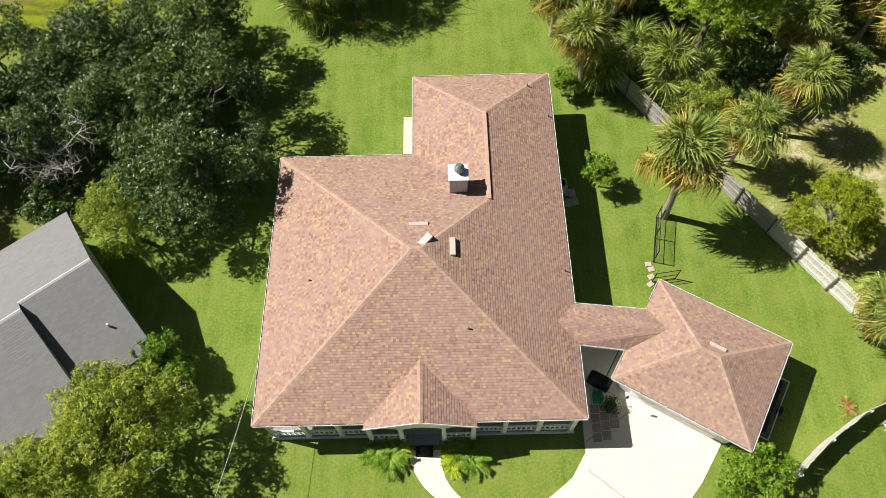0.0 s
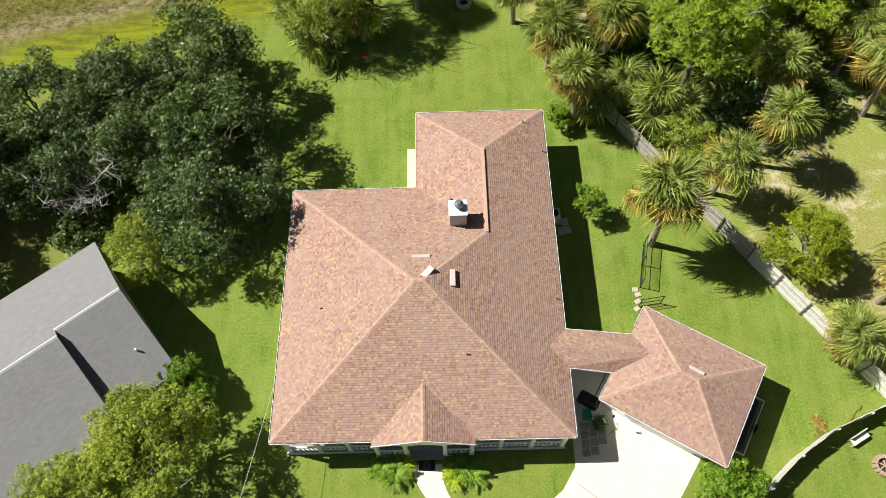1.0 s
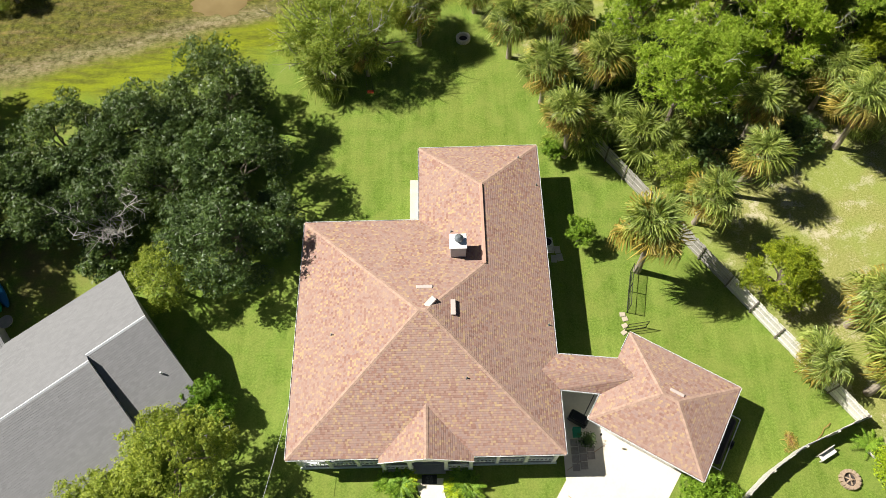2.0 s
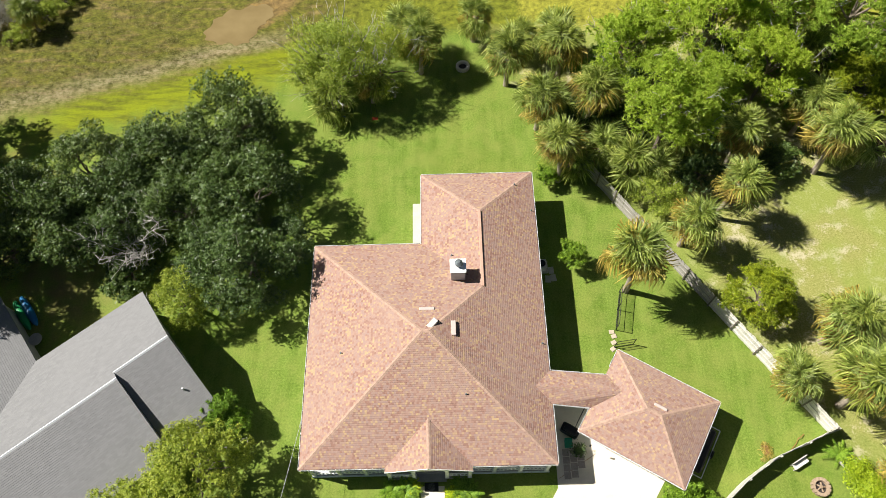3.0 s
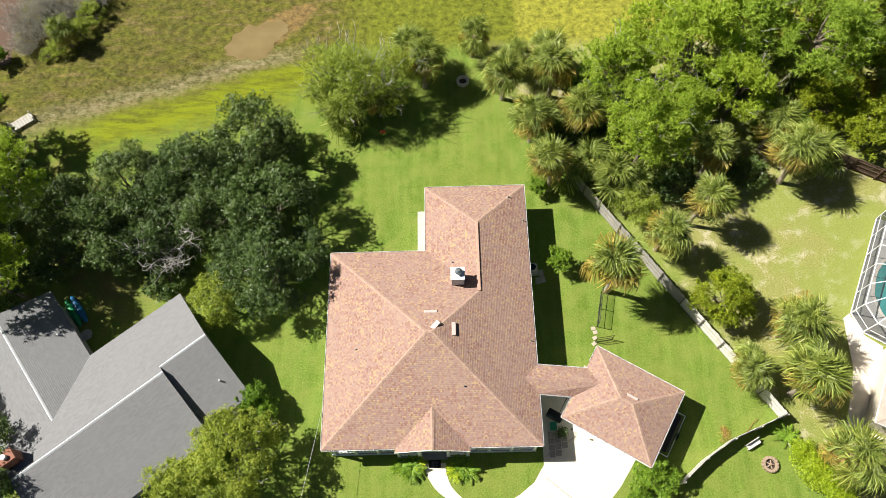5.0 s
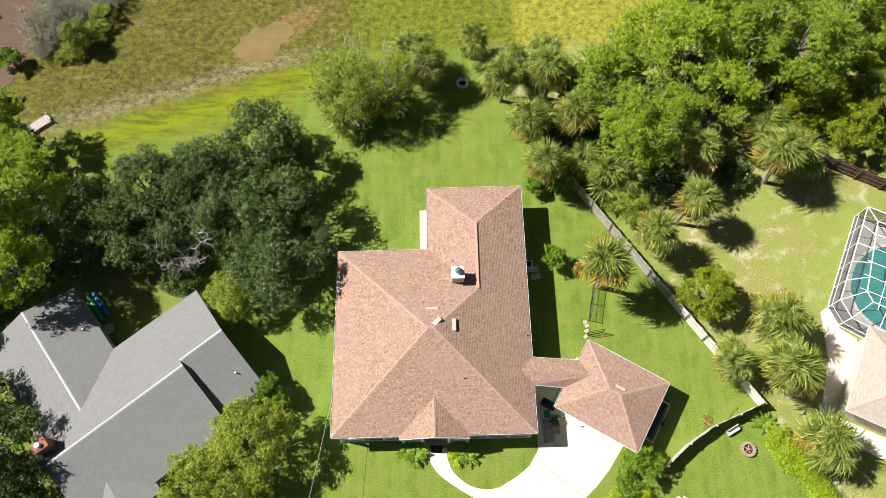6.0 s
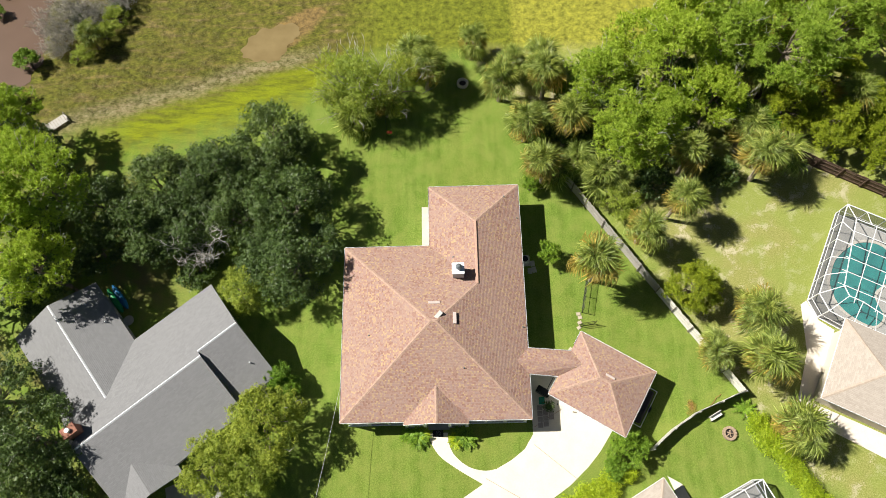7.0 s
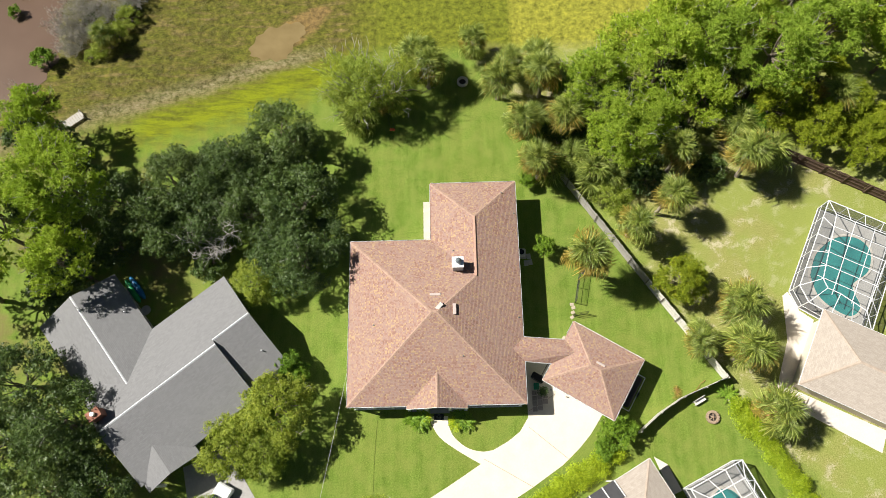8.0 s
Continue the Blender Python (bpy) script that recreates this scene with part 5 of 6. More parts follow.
def hip_house(name, label, at, rz, x0, x1, y0, y1, material, wall_mat, pitch=0.34, eave=3.0):
    """A plain house with a hip roof, its walls set in under the eaves."""
    root = thing(name, label, "house", at, rz)
    hw = min(x1 - x0, y1 - y0) / 2
    if x1 - x0 < y1 - y0:
        r0, r1 = ((x0 + x1) / 2, y0 + hw), ((x0 + x1) / 2, y1 - hw)
        quad = [[(x0, y0), r0, r1, (x0, y1)], [(x1, y1), r1, r0, (x1, y0)]]
        tri = [[(x0, y0), (x1, y0), r0], [(x1, y1), (x0, y1), r1]]
    else:
        r0, r1 = (x0 + hw, (y0 + y1) / 2), (x1 - hw, (y0 + y1) / 2)
        quad = [[(x0, y0), (x1, y0), r1, r0], [(x1, y1), (x0, y1), r0, r1]]
        tri = [[(x0, y1), (x0, y0), r0], [(x1, y0), (x1, y1), r1]]
    zr = eave + pitch * hw
    for poly in quad + tri:
        part("roof_slope", slab([(*p, zr if p in (r0, r1) else eave) for p in poly], 0.12), material, root)
    cap = plain("pale_hip_cap", (0.40, 0.33, 0.27), 0.9, vary=0.2)
    for c, r in (((x0, y0), r0), ((x1, y1), r1), ((x0, y1), r1 if x1 - x0 < y1 - y0 else r0), ((x1, y0), r0 if x1 - x0 < y1 - y0 else r1)):
        hip_caps((*c, eave), (*r, zr), root, cap)
    hip_caps((*r0, zr), (*r1, zr), root, cap)
    ring = [(x0 + 0.6, y0 + 0.6), (x1 - 0.6, y0 + 0.6), (x1 - 0.6, y1 - 0.6), (x0 + 0.6, y1 - 0.6), (x0 + 0.6, y0 + 0.6)]
    for a, b in zip(ring, ring[1:]):
        bm = bmesh.new()
        wall(bm, a, b, 0, eave - 0.05)
        part("wall", bm, wall_mat, root)
    for a, b in (((x0, y0), (x1, y0)), ((x1, y0), (x1, y1)), ((x1, y1), (x0, y1)), ((x0, y1), (x0, y0))):
        bm = bmesh.new()
        strip(bm, (*a, eave + 0.01), (*b, eave + 0.01), 0.03, 0.17)
        part("fascia", bm, WHITE, root)
    return root


CREAM = plain("cream_stucco", (0.62, 0.56, 0.46), 0.9, vary=0.06)
hip_house("neighbour_house", "house with pale tan shingle hip roof beside a pool", (44.6, 11.0, 0), CA, -9.6, -1.55, -15.5, -2.6, TAN_SHINGLE, CREAM)
PALE_SLAB = plain("bleached_concrete", (0.66, 0.60, 0.52), 0.9, vary=0.12, scale=0.8)
sheet("side_path", [(43.9, 10.6), (44.5, 11.0), (45.3, 9.0), (46.6, 8.0), (43.2, 1.2), (51.5, -3.0), (50.6, -5.0), (41.4, 0.4), (43.6, 6.0)], 0.03, 0.2, PALE_SLAB, "bleached concrete path round the tan house", "path")

# houses at the south edge
A2 = math.degrees(math.atan2(0.488, 0.873))
hip_house("neighbour_house", "tan shingle house beyond the clipped hedge", (27.8, -5.1, 0), A2, -13.0, 0.0, -9.5, 0.0, TAN_SHINGLE, CREAM)
DARK_SCREEN = plain("dark_screen_roof", (0.05, 0.05, 0.055), 0.6)
lan = thing("screened_porch", "dark screened porch roof with white bars", "porch", (27.8, -5.1, 0), A2)
part("screen_roof", slab([(-8.0, 0.1, 3.05), (-3.9, 0.1, 3.05), (-3.9, -1.5, 3.6), (-8.0, -1.5, 3.6)], 0.03), DARK_SCREEN, lan)
for x in (-8.0, -6.6, -5.2, -3.9):
    bm = bmesh.new()
    beam(bm, (x, 0.12, 3.1), (x, -1.5, 3.65), 0.08)
    part("bar", bm, WHITE, lan)
for x in (-7.9, -4.0):
    part("post", boxes((x - 0.05, 0.0, 0, x + 0.05, 0.1, 3.05)), WHITE, lan)
A3 = math.degrees(math.atan2(0.434, 0.9))
cage((36.4, -5.4, 0), A3, [(0, 0), (-5.6, 0), (-5.6, -8.0), (0, -8.0)], 2.4, 3.1, 1.2, 3, 4, "white-framed screened pool cage behind the tan house")
pool((36.4, -5.4, 0), A3, [(-4.2, -2.2), (-2.6, -1.6), (-1.4, -2.6), (-1.2, -5.4), (-2.8, -6.6), (-4.4, -5.4)], "small screened pool of teal water")
sheet("side_slab", [(29.0, -4.9), (30.2, -5.6), (31.3, -8.0), (30.3, -8.4)], 0.03, 0.2, PALE_SLAB, "bleached concrete slab between house and cage", "path")

# hedges
def hedge(label, pts, w, h, count):
    root = thing("hedge", label, "hedge")
    cl = []
    bm = bmesh.new()
    for a, b in zip(pts, pts[1:]):
        a, b = Vector((*a, 0)), Vector((*b, 0))
        n = max(2, int((b - a).length / 0.45))
        for i in range(n):
            p = a.lerp(b, i / n)
            for _ in range(3):
                cl.append((p.x + RNG.normal() * w * 0.22, p.y + RNG.normal() * w * 0.22, h * (0.35 + 0.4 * RNG.random()), w * (0.32 + 0.12 * RNG.random())))
            if i % 3 == 0:
                tube(bm, p, p + Vector((0.05, 0.05, h * 0.6)), 0.04, 0.02, 5)
    tagged(part("stems", bm, BARK, root), kind="stuff")
    leaf_cloud("foliage", cl, count, 0.08, HEDGE_LEAF, root, "yellow-green leaves", 0.5, 0.5, 0.5)


hedge("clipped yellow-green hedge beside the lawn", [(37.4, -0.3), (38.3, -1.8), (39.7, -4.2), (41.4, -7.2), (43.6, -11.0)], 1.7, 1.5, 30000)
hedge("yellow-green hedge beside the driveway", [(25.0, -4.5), (23.4, -5.6), (21.0, -7.0), (18.4, -8.5), (16.0, -10.0)], 1.5, 1.2, 28000)

# ---- lawn things ----
STONE = plain("brown_ring_stone", (0.36, 0.27, 0.19), 0.9, vary=0.3, scale=4, bump=0.4)
ASH = plain("charred_ash", (0.06, 0.05, 0.045), 0.95, vary=0.4, scale=6)


def ring_of(name, label, at, r, h, n, mat, fill, category, z=0.0):
    root = thing(name, label, category, (*at, 0))
    bm = bmesh.new()
    box(bm, r - 0.12, -math.pi * r / n * 0.93, 0, r + 0.12, math.pi * r / n * 0.93, h, 0.025)
    me = bpy.data.meshes.new("stone")
    bm.to_mesh(me)
    bm.free()
    me.materials.append(mat)
    for i in range(n):
        ob = new("stone", me)
        ob.parent = root
        ob.matrix_local = pose(0, 0, 0, 0, 0, 360 * i / n)
    bm = bmesh.new()
    bmesh.ops.create_cone(bm, cap_ends=True, segments=24, radius1=r - 0.1, radius2=r - 0.1, depth=0.06, matrix=Matrix.Translation((0, 0, 0.04)))
    part("bed", bm, fill, root)
    return root


pit = ring_of("fire_pit", "round stone fire pit with charred logs", (35.05, -1.35), 0.52, 0.32, 14, STONE, ASH, "fire pit")
for i in range(5):
    bm = bmesh.new()
    a = i * 1.26
    tube(bm, (0.32 * math.cos(a), 0.32 * math.sin(a), 0.1), (-0.1 * math.cos(a), -0.1 * math.sin(a), 0.3), 0.05, 0.04, 7)
    part("log", bm, STONE, pit)
ring_of("planter_ring", "round pale ring planter on the lawn", (11.9, 36.7), 0.52, 0.35, 16, PALE_RIM, ASH, "planter")
bench = thing("garden_bench", "pale weathered bench beside the fence", "bench", (33.95, 0.2, 0), 28)
part("seat", boxes((-0.6, -0.2, 0.4, 0.6, 0.2, 0.46), bev=0.01), FENCE_WHITE, bench)
part("backrest", boxes((-0.6, 0.2, 0.46, 0.6, 0.25, 0.8), bev=0.01), FENCE_WHITE, bench)
for sx in (-0.53, 0.53):
    for sy in (-0.16, 0.2):
        part("leg", boxes((sx - 0.03, sy - 0.03, 0, sx + 0.03, sy + 0.03, 0.4)), FENCE_WHITE, bench)
straw = thing("straw_pile", "small heap of dry orange palm fronds", "garden waste", (31.5, 1.2, 0))
for i in range(9):
    ob = new("frond", FRONDS[2 + i % 2])
    ob.parent = straw
    ob.matrix_local = pose(RNG.normal() * 0.12, RNG.normal() * 0.12, 0.10, RNG.normal() * 14, -2, 9 * i - 40) @ Matrix.Diagonal((0.5, 0.5, 0.3, 1))
loose = thing("fallen_frond", "dry brown fallen palm frond", "garden waste", (34.2, 1.55, 0.03), 40)
bm = bmesh.new()
limb(bm, (-0.8, 0, 0.02), (0.9, 0.1, 0.06), 0.02, 0.03, 0.3, 5, 6)
part("stalk", bm, PALM_DEAD, loose)
log = thing("log", "pale cut log lying by the hedge", "log", (37.1, 0.0, 0), -50)
bm = bmesh.new()
tube(bm, (-0.6, 0, 0.15), (0.6, 0, 0.15), 0.16, 0.15, 12)
part("trunk", bm, DEAD_WOOD, log)


def sago(x, y, s, label, n=26, mat=None):
    """Low feathery plant: arching ribs with narrow leaflets."""
    root = thing("sago_palm", label, "plant", (x, y, 0))
    me = bpy.data.meshes.new("leaf")
    bm = bmesh.new()
    k = 12
    for i in range(k):
        t = (i + 1) / k
        p = Vector((1.0 * t, 0, 0.75 * t - 0.8 * t * t))
        for sd in (-1, 1):
            q = p + Vector((0.10, sd * 0.26 * (1 - 0.6 * t), -0.05))
            e = Vector((0.05, 0, 0))
            bm.faces.new([bm.verts.new(c) for c in (p - e, p + e, q)])
    bm.to_mesh(me)
    bm.free()
    me.materials.append(mat or SHRUB_LEAF)
    bm = bmesh.new()
    tube(bm, (0, 0, -0.05), (0, 0, 0.3), 0.12, 0.1, 8)
    part("stem", bm, PALM_BARK, root)
    for i in range(n):
        ob = new("leaf", me)
        ob.parent = root
        ob.matrix_local = pose(0, 0, 0.28, 0, -35 * RNG.random() + 8, i * 137.5) @ Matrix.Diagonal((s * (0.8 + 0.4 * RNG.random()),) * 3 + (1,))
    return root


sago(6.75, -1.1, 1.0, "feathery green sago palm beside the entry", 30)
sago(5.9, -0.95, 0.8, "small feathery green plant beside the entry")
sago(7.1, -0.7, 0.7, "yellow-green feathery plant beside the entry", 24, HEDGE_LEAF)
sago(10.5, -0.85, 0.85, "feathery green plant beside the entry", 30)
sago(11.1, -1.35, 0.9, "feathery green plant beside the entry", 26)
sago(10.1, -1.5, 0.7, "small yellow-green plant beside the path", 24, HEDGE_LEAF)
sago(36.7, 0.75, 1.0, "broad-leaved green banana plant by the fence", 12, SHRUB_LEAF)

mat_ = thing("doormat", "black patterned doormat before the entry", "doormat", (8.55, -0.76, 0.036))
part("mat", boxes((-0.48, -0.3, 0, 0.48, 0.3, 0.02), bev=0.005), BLACK, mat_)
for r in (0.08, 0.15, 0.22):
    bm = bmesh.new()
    for i in range(20):
        a, b = i * math.pi / 10, (i + 0.7) * math.pi / 10
        bm.faces.new([bm.verts.new((q * math.cos(t), q * math.sin(t), 0.022)) for q, t in ((r, a), (r + 0.025, a), (r + 0.025, b), (r, b))])
    part("motif", bm, plain("grey_motif", (0.2, 0.2, 0.2)), mat_)

# yard between house and garage
GRILL = thing("grill", "black covered gas grill by the breezeway", "grill", (18.35, 2.75, 0.03), -32)
part("cover", boxes((-0.65, -0.32, 0.15, 0.65, 0.32, 0.95), bev=0.08), BLACK, GRILL)
part("lid", boxes((-0.5, -0.28, 0.95, 0.5, 0.28, 1.12), bev=0.07), BLACK, GRILL)
bin_ = thing("storage_box", "small green plastic box with lid", "box", (18.2, 1.95, 0.03))
GREEN = plain("green_plastic", (0.02, 0.25, 0.14), 0.5)
part("box", boxes((-0.24, -0.3, 0, 0.24, 0.3, 0.4), bev=0.03), GREEN, bin_)
part("lid", boxes((-0.26, -0.32, 0.4, 0.26, 0.32, 0.45), bev=0.02), GREEN, bin_)
pot = thing("potted_plant", "dark potted plant beside the garage", "plant", (18.75, 1.35, 0.03))
bm = bmesh.new()
tube(bm, (0, 0, 0), (0, 0, 0.4), 0.2, 0.27, 14)
part("pot", bm, BLACK, pot)
leaf_cloud("foliage", [(0, 0, 0.6, 0.32), (0.15, 0.1, 0.7, 0.25)], 500, 0.07, OAK_LEAF, pot)
PAVE = plain("mottled_pavers", (0.36, 0.31, 0.27), 0.9, vary=0.3, scale=2.2)
for i in range(3):
    for j in range(4):
        if i == 2 and j == 0:
            continue
        bm = bmesh.new()
        box(bm, 17.75 + i * 0.52, -0.45 + j * 0.52 + 0.1 * i, 0.03, 18.22 + i * 0.52, 0.02 + j * 0.52 + 0.1 * i, 0.065, 0.012)
        tagged(part("paver", bm, PAVE), "mottled grey-brown square garden paver", "paver", "pavers between house and garage")
rail = thing("leaning_pole", "dark pole leaning beside the breezeway", "pole", (19.3, 3.9, 0.03), 60)
bm = bmesh.new()
tube(bm, (-1.2, 0, 0.1), (1.0, 0, 1.3), 0.03, 0.03, 8)
part("pole", bm, BLACK, rail)
sconce = thing("wall_lamp", "pale wall lamp on the garage corner", "lamp", (19.35, 1.35, 0))
part("bracket", boxes((-0.05, -0.05, 2.1, 0.05, 0.05, 2.4)), BLACK, sconce)

# stored boat beside the garage
boat = thing("utility_trailer", "dark covered boat on a white-railed trailer", "trailer", (27.5, 1.25, 0), 58.5)
part("hull", boxes((-1.7, -0.36, 0.35, 1.6, 0.36, 0.72), bev=0.14), plain("dark_boat_cover", (0.045, 0.04, 0.042), 0.8), boat)
for y in (-0.55, 0.55):
    bm = bmesh.new()
    beam(bm, (-1.9, y, 0.42), (1.8, y, 0.42), 0.06)
    part("side_rail", bm, WHITE, boat)
for x in (-1.9, 1.8):
    bm = bmesh.new()
    beam(bm, (x, -0.55, 0.42), (x, 0.55, 0.42), 0.06)
    part("cross_rail", bm, WHITE, boat)
for y in (-0.62, 0.62):
    bm = bmesh.new()
    tube(bm, (0, y - 0.08, 0.3), (0, y + 0.08, 0.3), 0.3, 0.3, 16)
    part("wheel", bm, BLACK, boat)

# air conditioners on pads
PAD = plain("mottled_slab", (0.42, 0.40, 0.37), 0.9, vary=0.2, scale=2)
for y, s in ((15.75, 1.0),):
    ac = thing("air_conditioner", "grey outdoor air-conditioning unit on a slab", "air conditioner", (17.45, y, 0))
    part("slab", boxes((-0.5, -0.5, 0, 0.55, 0.55, 0.08), bev=0.02), PAD, ac)
    part("casing", boxes((-0.38 * s, -0.38 * s, 0.08, 0.38 * s, 0.38 * s, 0.85 * s), bev=0.05), plain("pale_grey_metal", (0.5, 0.5, 0.48), 0.5), ac)
    bm = bmesh.new()
    tube(bm, (0, 0, 0.85 * s), (0, 0, 0.87 * s), 0.3 * s, 0.3 * s, 20)
    part("fan_grille", bm, BLACK, ac)

for x, y, rz in ((18.25, 15.5, 4), (17.95, 14.75, -3), (18.38, 14.85, 8)):
    bm = bmesh.new()
    box(bm, -0.22, -0.3, 0, 0.22, 0.3, 0.05, 0.015, pose(x, y, 0, 0, 0, rz))
    tagged(part("paver", bm, PAD), "mottled grey paver beside the air conditioner", "paver", "pavers by the air conditioner")

# west side: kayaks, table, car, landing, dead tree, cable
for i, (c, lb) in enumerate((((0.02, 0.28, 0.10), "long green kayak leaning behind the grey house"), ((0.02, 0.16, 0.36), "long blue kayak behind the grey house"))):
    k = thing("kayak", lb, "kayak", (-23.2 + 0.45 * i, 12.7 + 0.35 * i, 0.0), -52)
    bm = bmesh.new()
    bmesh.ops.create_uvsphere(bm, u_segments=20, v_segments=12, radius=1.0, matrix=Matrix.Translation((0, 0, 0.26)) @ Matrix.Diagonal((1.6, 0.33, 0.25, 1)))
    part("hull", bm, plain("kayak_plastic", c, 0.4), k)
tb = thing("round_table", "round mesh-topped patio table", "table", (-21.35, 10.5, 0))
bm = bmesh.new()
tube(bm, (0, 0, 0.70), (0, 0, 0.74), 0.5, 0.5, 24)
part("tabletop", bm, PAD, tb)
bm = bmesh.new()
tube(bm, (0, 0, 0), (0, 0, 0.7), 0.05, 0.05, 10)
part("stem", bm, BLACK, tb)
sheet("neighbour_drive", [(-16.2, -5.0), (-12.0, -3.4), (-8.0, -9.5), (-6.0, -14.0), (-11.0, -16.0), (-15.0, -10.0)], 0.03, 0.2, plain("grey_drive", (0.33, 0.32, 0.31), 0.9, vary=0.15), "grey concrete driveway of the grey house", "driveway")

car = thing("car", "white parked car on the driveway", "car", (-12.6, -8.6, 0.03), 62)
CARW = plain("white_car_paint", (0.75, 0.76, 0.77), 0.2, spec=0.6, vary=0.03)
part("body", boxes((-2.15, -0.85, 0.28, 2.15, 0.85, 0.92), bev=0.16), CARW, car)
part("roof", boxes((-1.2, -0.68, 1.3, 0.55, 0.68, 1.42), bev=0.06), CARW, car)
part("glasshouse", boxes((-1.5, -0.72, 0.9, 1.0, 0.72, 1.32), bev=0.14), GLASS, car)
for x in (-1.35, 1.35):
    for y in (-0.8, 0.8):
        bm = bmesh.new()
        tube(bm, (x, y - 0.1, 0.32), (x, y + 0.1, 0.32), 0.32, 0.32, 18)
        wh = part("wheel", bm, BLACK, car)
        bm = bmesh.new()
        tube(bm, (x, y - 0.11, 0.32), (x, y + 0.11, 0.32), 0.18, 0.18, 14)
        part("rim", bm, STEEL, wh)
for y in (-0.6, 0.6):
    part("headlight", boxes((2.08, y - 0.18, 0.6, 2.17, y + 0.18, 0.74), bev=0.02), WHITE, car)
landing = thing("landing_stage", "small pale timber landing by the water", "landing", (-32.5, 33.1, 0), 38)
for i in range(8):
    part("plank", boxes((-1.2 + i * 0.3, -0.55, 0.3, -0.94 + i * 0.3, 0.55, 0.35)), DEAD_WOOD, landing)
for sx in (-1.1, 1.1):
    for sy in (-0.45, 0.45):
        part("post", boxes((sx - 0.06, sy - 0.06, 0, sx + 0.06, sy + 0.06, 0.7)), DEAD_WOOD, landing)

dead = thing("dead_tree", "bare bleached dead tree among the oaks", "tree", (-14.0, 16.6, 0))
bm = bmesh.new()
limb(bm, (0, 0, -0.1), (0, 0.2, 2.2), 0.16, 0.12, 0.2, 4, 8)
part("trunk", bm, DEAD_WOOD, dead)
for i in range(11):
    bm = bmesh.new()
    a = i * 2.4
    e = Vector((2.5 * math.cos(a), 0.2 + 2.3 * math.sin(a), 4.6 + 1.4 * RNG.random()))
    pts = limb(bm, (0, 0.2, 2.1), e, 0.05, 0.02, 0.5, 5, 5)
    for p in pts[2:]:
        for _ in range(5):
            q = p + Vector(RNG.normal(size=3)) * 0.45 + Vector((0, 0, 0.25))
            limb(bm, p, q, 0.028, 0.01, 0.4, 2, 4)
            limb(bm, q, q + Vector(RNG.normal(size=3)) * 0.3, 0.015, 0.006, 0.3, 2, 3)
    part("branch", bm, DEAD_WOOD, dead)

cable = thing("overhead_cable", "thin pale overhead service cable to the house", "cable", (-0.05, 3.2, 3.5))
bm = bmesh.new()
line = [Vector((-3.2 * i / 16, -19 * i / 16, 3.2 * i / 16 - 2.2 * (i / 16) * (1 - i / 16))) for i in range(17)]
sweep(bm, line, [0.014] * 17, 5)
part("wire", bm, plain("pale_cable", (0.45, 0.45, 0.45), 0.6), cable)
pole_ = thing("utility_pole", "grey timber utility pole", "pole", (-3.25, -15.8, 0))
bm = bmesh.new()
tube(bm, (0, 0, -0.1), (0, 0, 7.2), 0.14, 0.11, 10)
part("shaft", bm, BARK, pole_)

# river at the marsh
RIVER = Mat("brown_river", 0.25, 0, 0.4)
RIVER.colour(RIVER.ramp(RIVER.noise(RIVER.coord(), 0.08), [(0.3, (0.100, 0.062, 0.042)), (0.7, (0.135, 0.088, 0.062))]))
bank = bezier([(-60, 20), (-48, 27), (-41.5, 33.5), (-38.2, 36.0), (-37.0, 39.0), (-35.7, 42.0), (-36.2, 46.0), (-35.6, 52.0), (-30.0, 64.0), (-10, 90), (40, 160)], 6)
bank = [(x + 0.5 * math.sin(3.1 * y) * 0.6, y + 0.3 * math.cos(2.3 * x)) for x, y in bank]
sheet("water", bank + [(-700, 700), (-700, 20)], 0.02, 0.2, RIVER.m, "still brown tidal river water", "water")
MUD_POOL = Mat("muddy_shallow_water", 0.3, 0, 0.4)
MUD_POOL.colour(MUD_POOL.ramp(MUD_POOL.noise(MUD_POOL.coord(), 0.35), [(0.3, (0.165, 0.120, 0.048)), (0.7, (0.235, 0.178, 0.080))]))
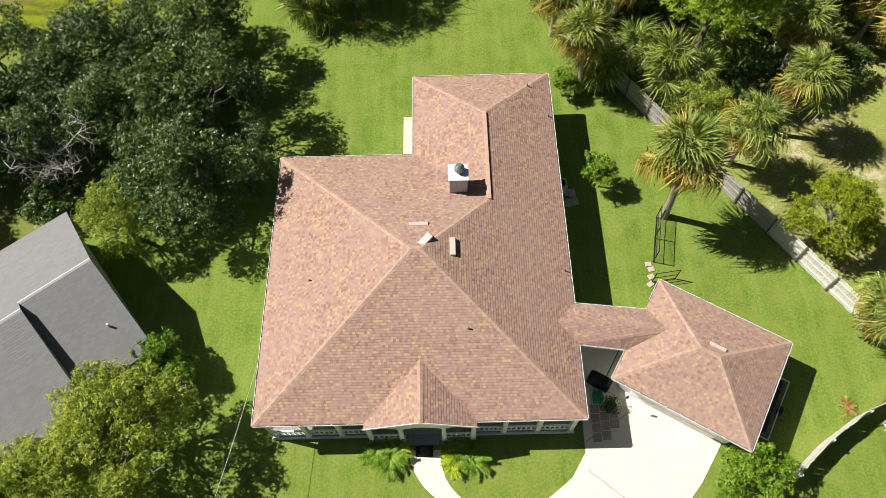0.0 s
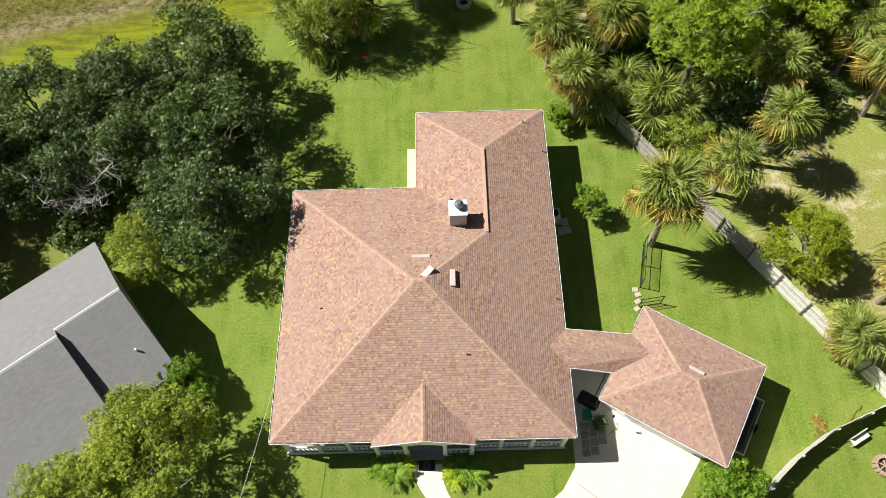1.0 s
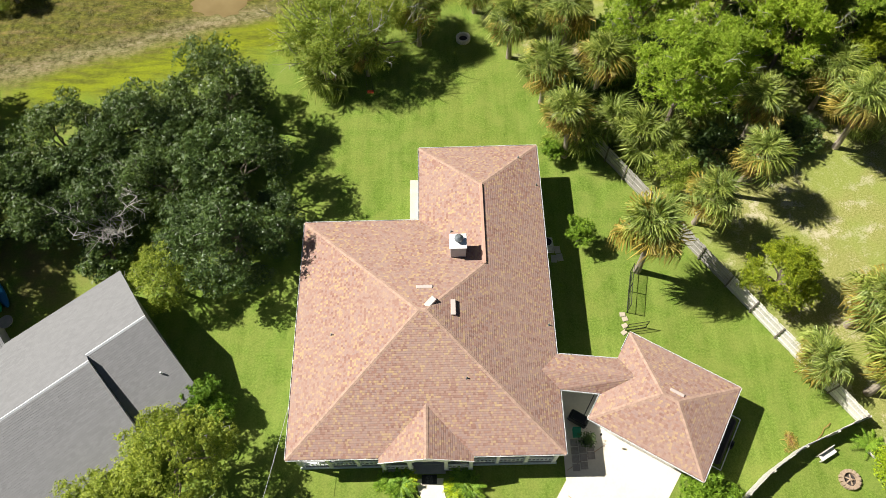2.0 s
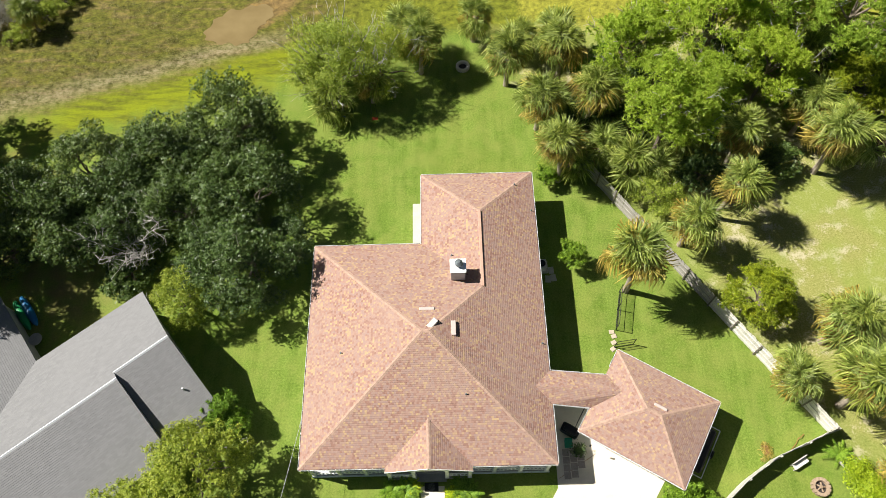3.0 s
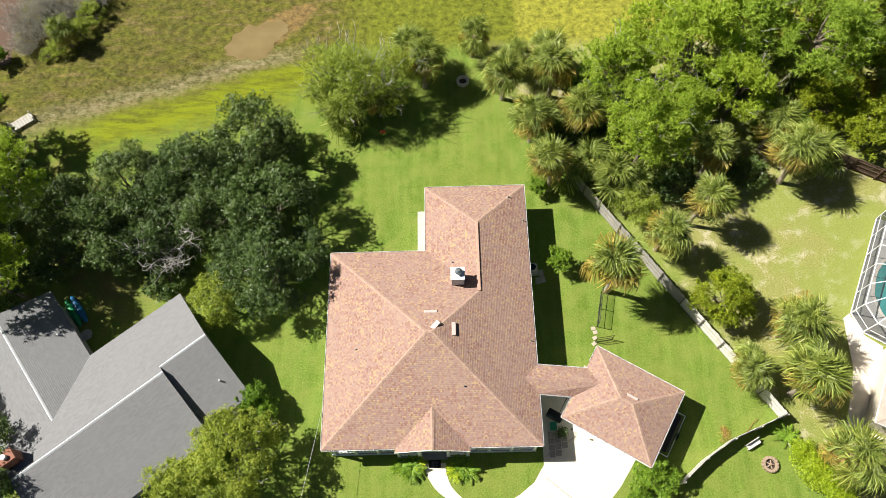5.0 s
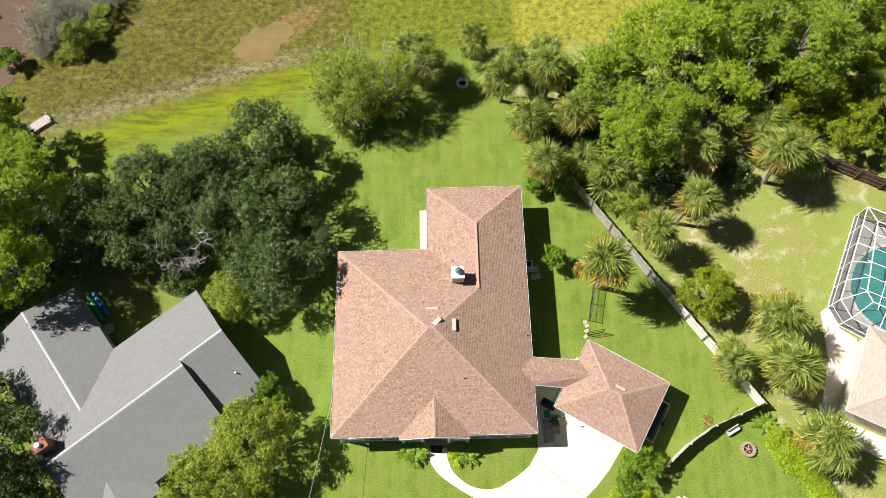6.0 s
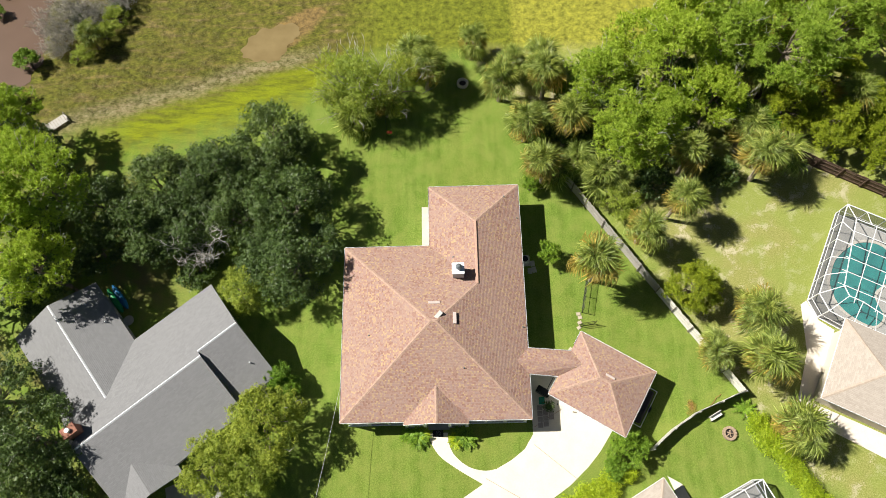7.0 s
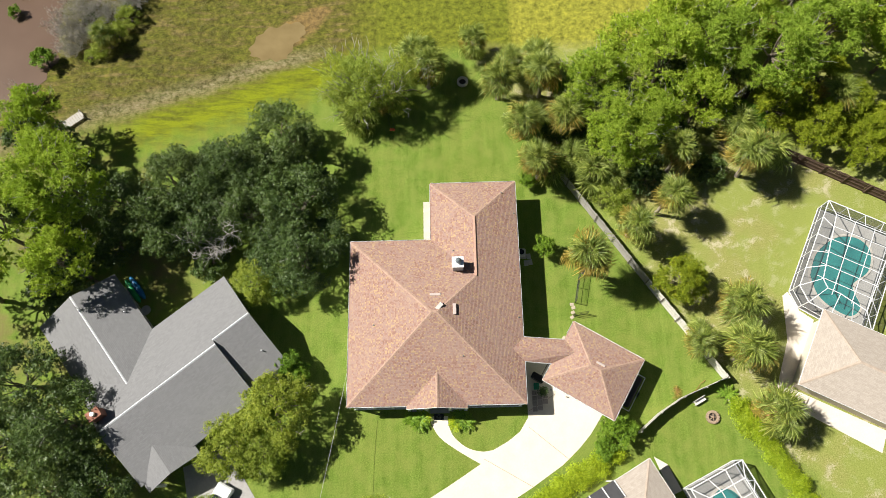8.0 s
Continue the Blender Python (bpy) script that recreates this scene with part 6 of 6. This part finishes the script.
shore = bezier([(-13.2, 42.1), (-12.4, 40.8), (-10.6, 40.5), (-9.0, 40.4), (-8.0, 42.0), (-7.0, 43.6), (-6.6, 45.0), (-8.2, 45.6), (-9.6, 45.2), (-11.6, 44.4), (-13.2, 42.1)], 8)[:-1]
sheet("pond", [(x + 0.18 * math.sin(5.3 * y), y + 0.18 * math.cos(4.1 * x)) for x, y in shore], 0.012, 0.1, MUD_POOL.m, "shallow tan muddy pool in the marsh", "pond")
# low tussocks of the marsh
tus = []
while len(tus) < 2600:
    x = -36 + 96 * RNG.random()
    y = 43.0 + 0.31 * x + 26 * RNG.random() ** 1.3
    if (-15 < x < -2 and 39.5 < y < 50) or x < -33.5 or x > -3:
        continue
    tus.append((x, y, -0.06, 0.2 + 0.45 * RNG.random()))
holder = thing("marsh_grass", "low tussocks of dry olive marsh grass", "grass", kind="stuff")
MARSH_LEAF = leaf_mat("marsh_blades", (0.085, 0.080, 0.016), (0.150, 0.135, 0.030), (0.260, 0.225, 0.075), 0.3)
tagged(leaf_cloud("tussock", tus, 32000, 0.09, MARSH_LEAF, holder, "", 0.8, 0.22, 0.9, 9, 2.2), kind="stuff")
# seams in the drive
SEAM = plain("reddish_joint", (0.42, 0.30, 0.22), 0.9, vary=0.25)
for a, b in (((17.3, -1.9), (21.0, -5.0)), ((12.8, -4.75), (17.4, -7.4)), ((20.1, 1.2), (17.4, -0.4))):
    bm = bmesh.new()
    strip(bm, (*a, 0.036), (*b, 0.036), 0.05, 0.05)
    tagged(part("joint", bm, SEAM), "reddish expansion joint in the driveway", "trim", kind="structure")

# swings below the big tree
for (x, y), c, lb in (((3.9, 30.6), (0.45, 0.07, 0.03), "small red swing seat hung below the tree"), ((1.0, 31.0), (0.03, 0.08, 0.35), "small blue swing seat hung below the tree")):
    sw = thing("swing", lb, "swing", (x, y, 0))
    part("seat", boxes((-0.28, -0.16, 0.5, 0.28, 0.16, 0.58), bev=0.03), plain("swing_plastic", c, 0.5), sw)
    for sx in (-0.25, 0.25):
        bm = bmesh.new()
        tube(bm, (sx, 0, 0.55), (sx * 0.8, 0.1, 3.4), 0.015, 0.015, 5)
        part("rope", bm, BLACK, sw)
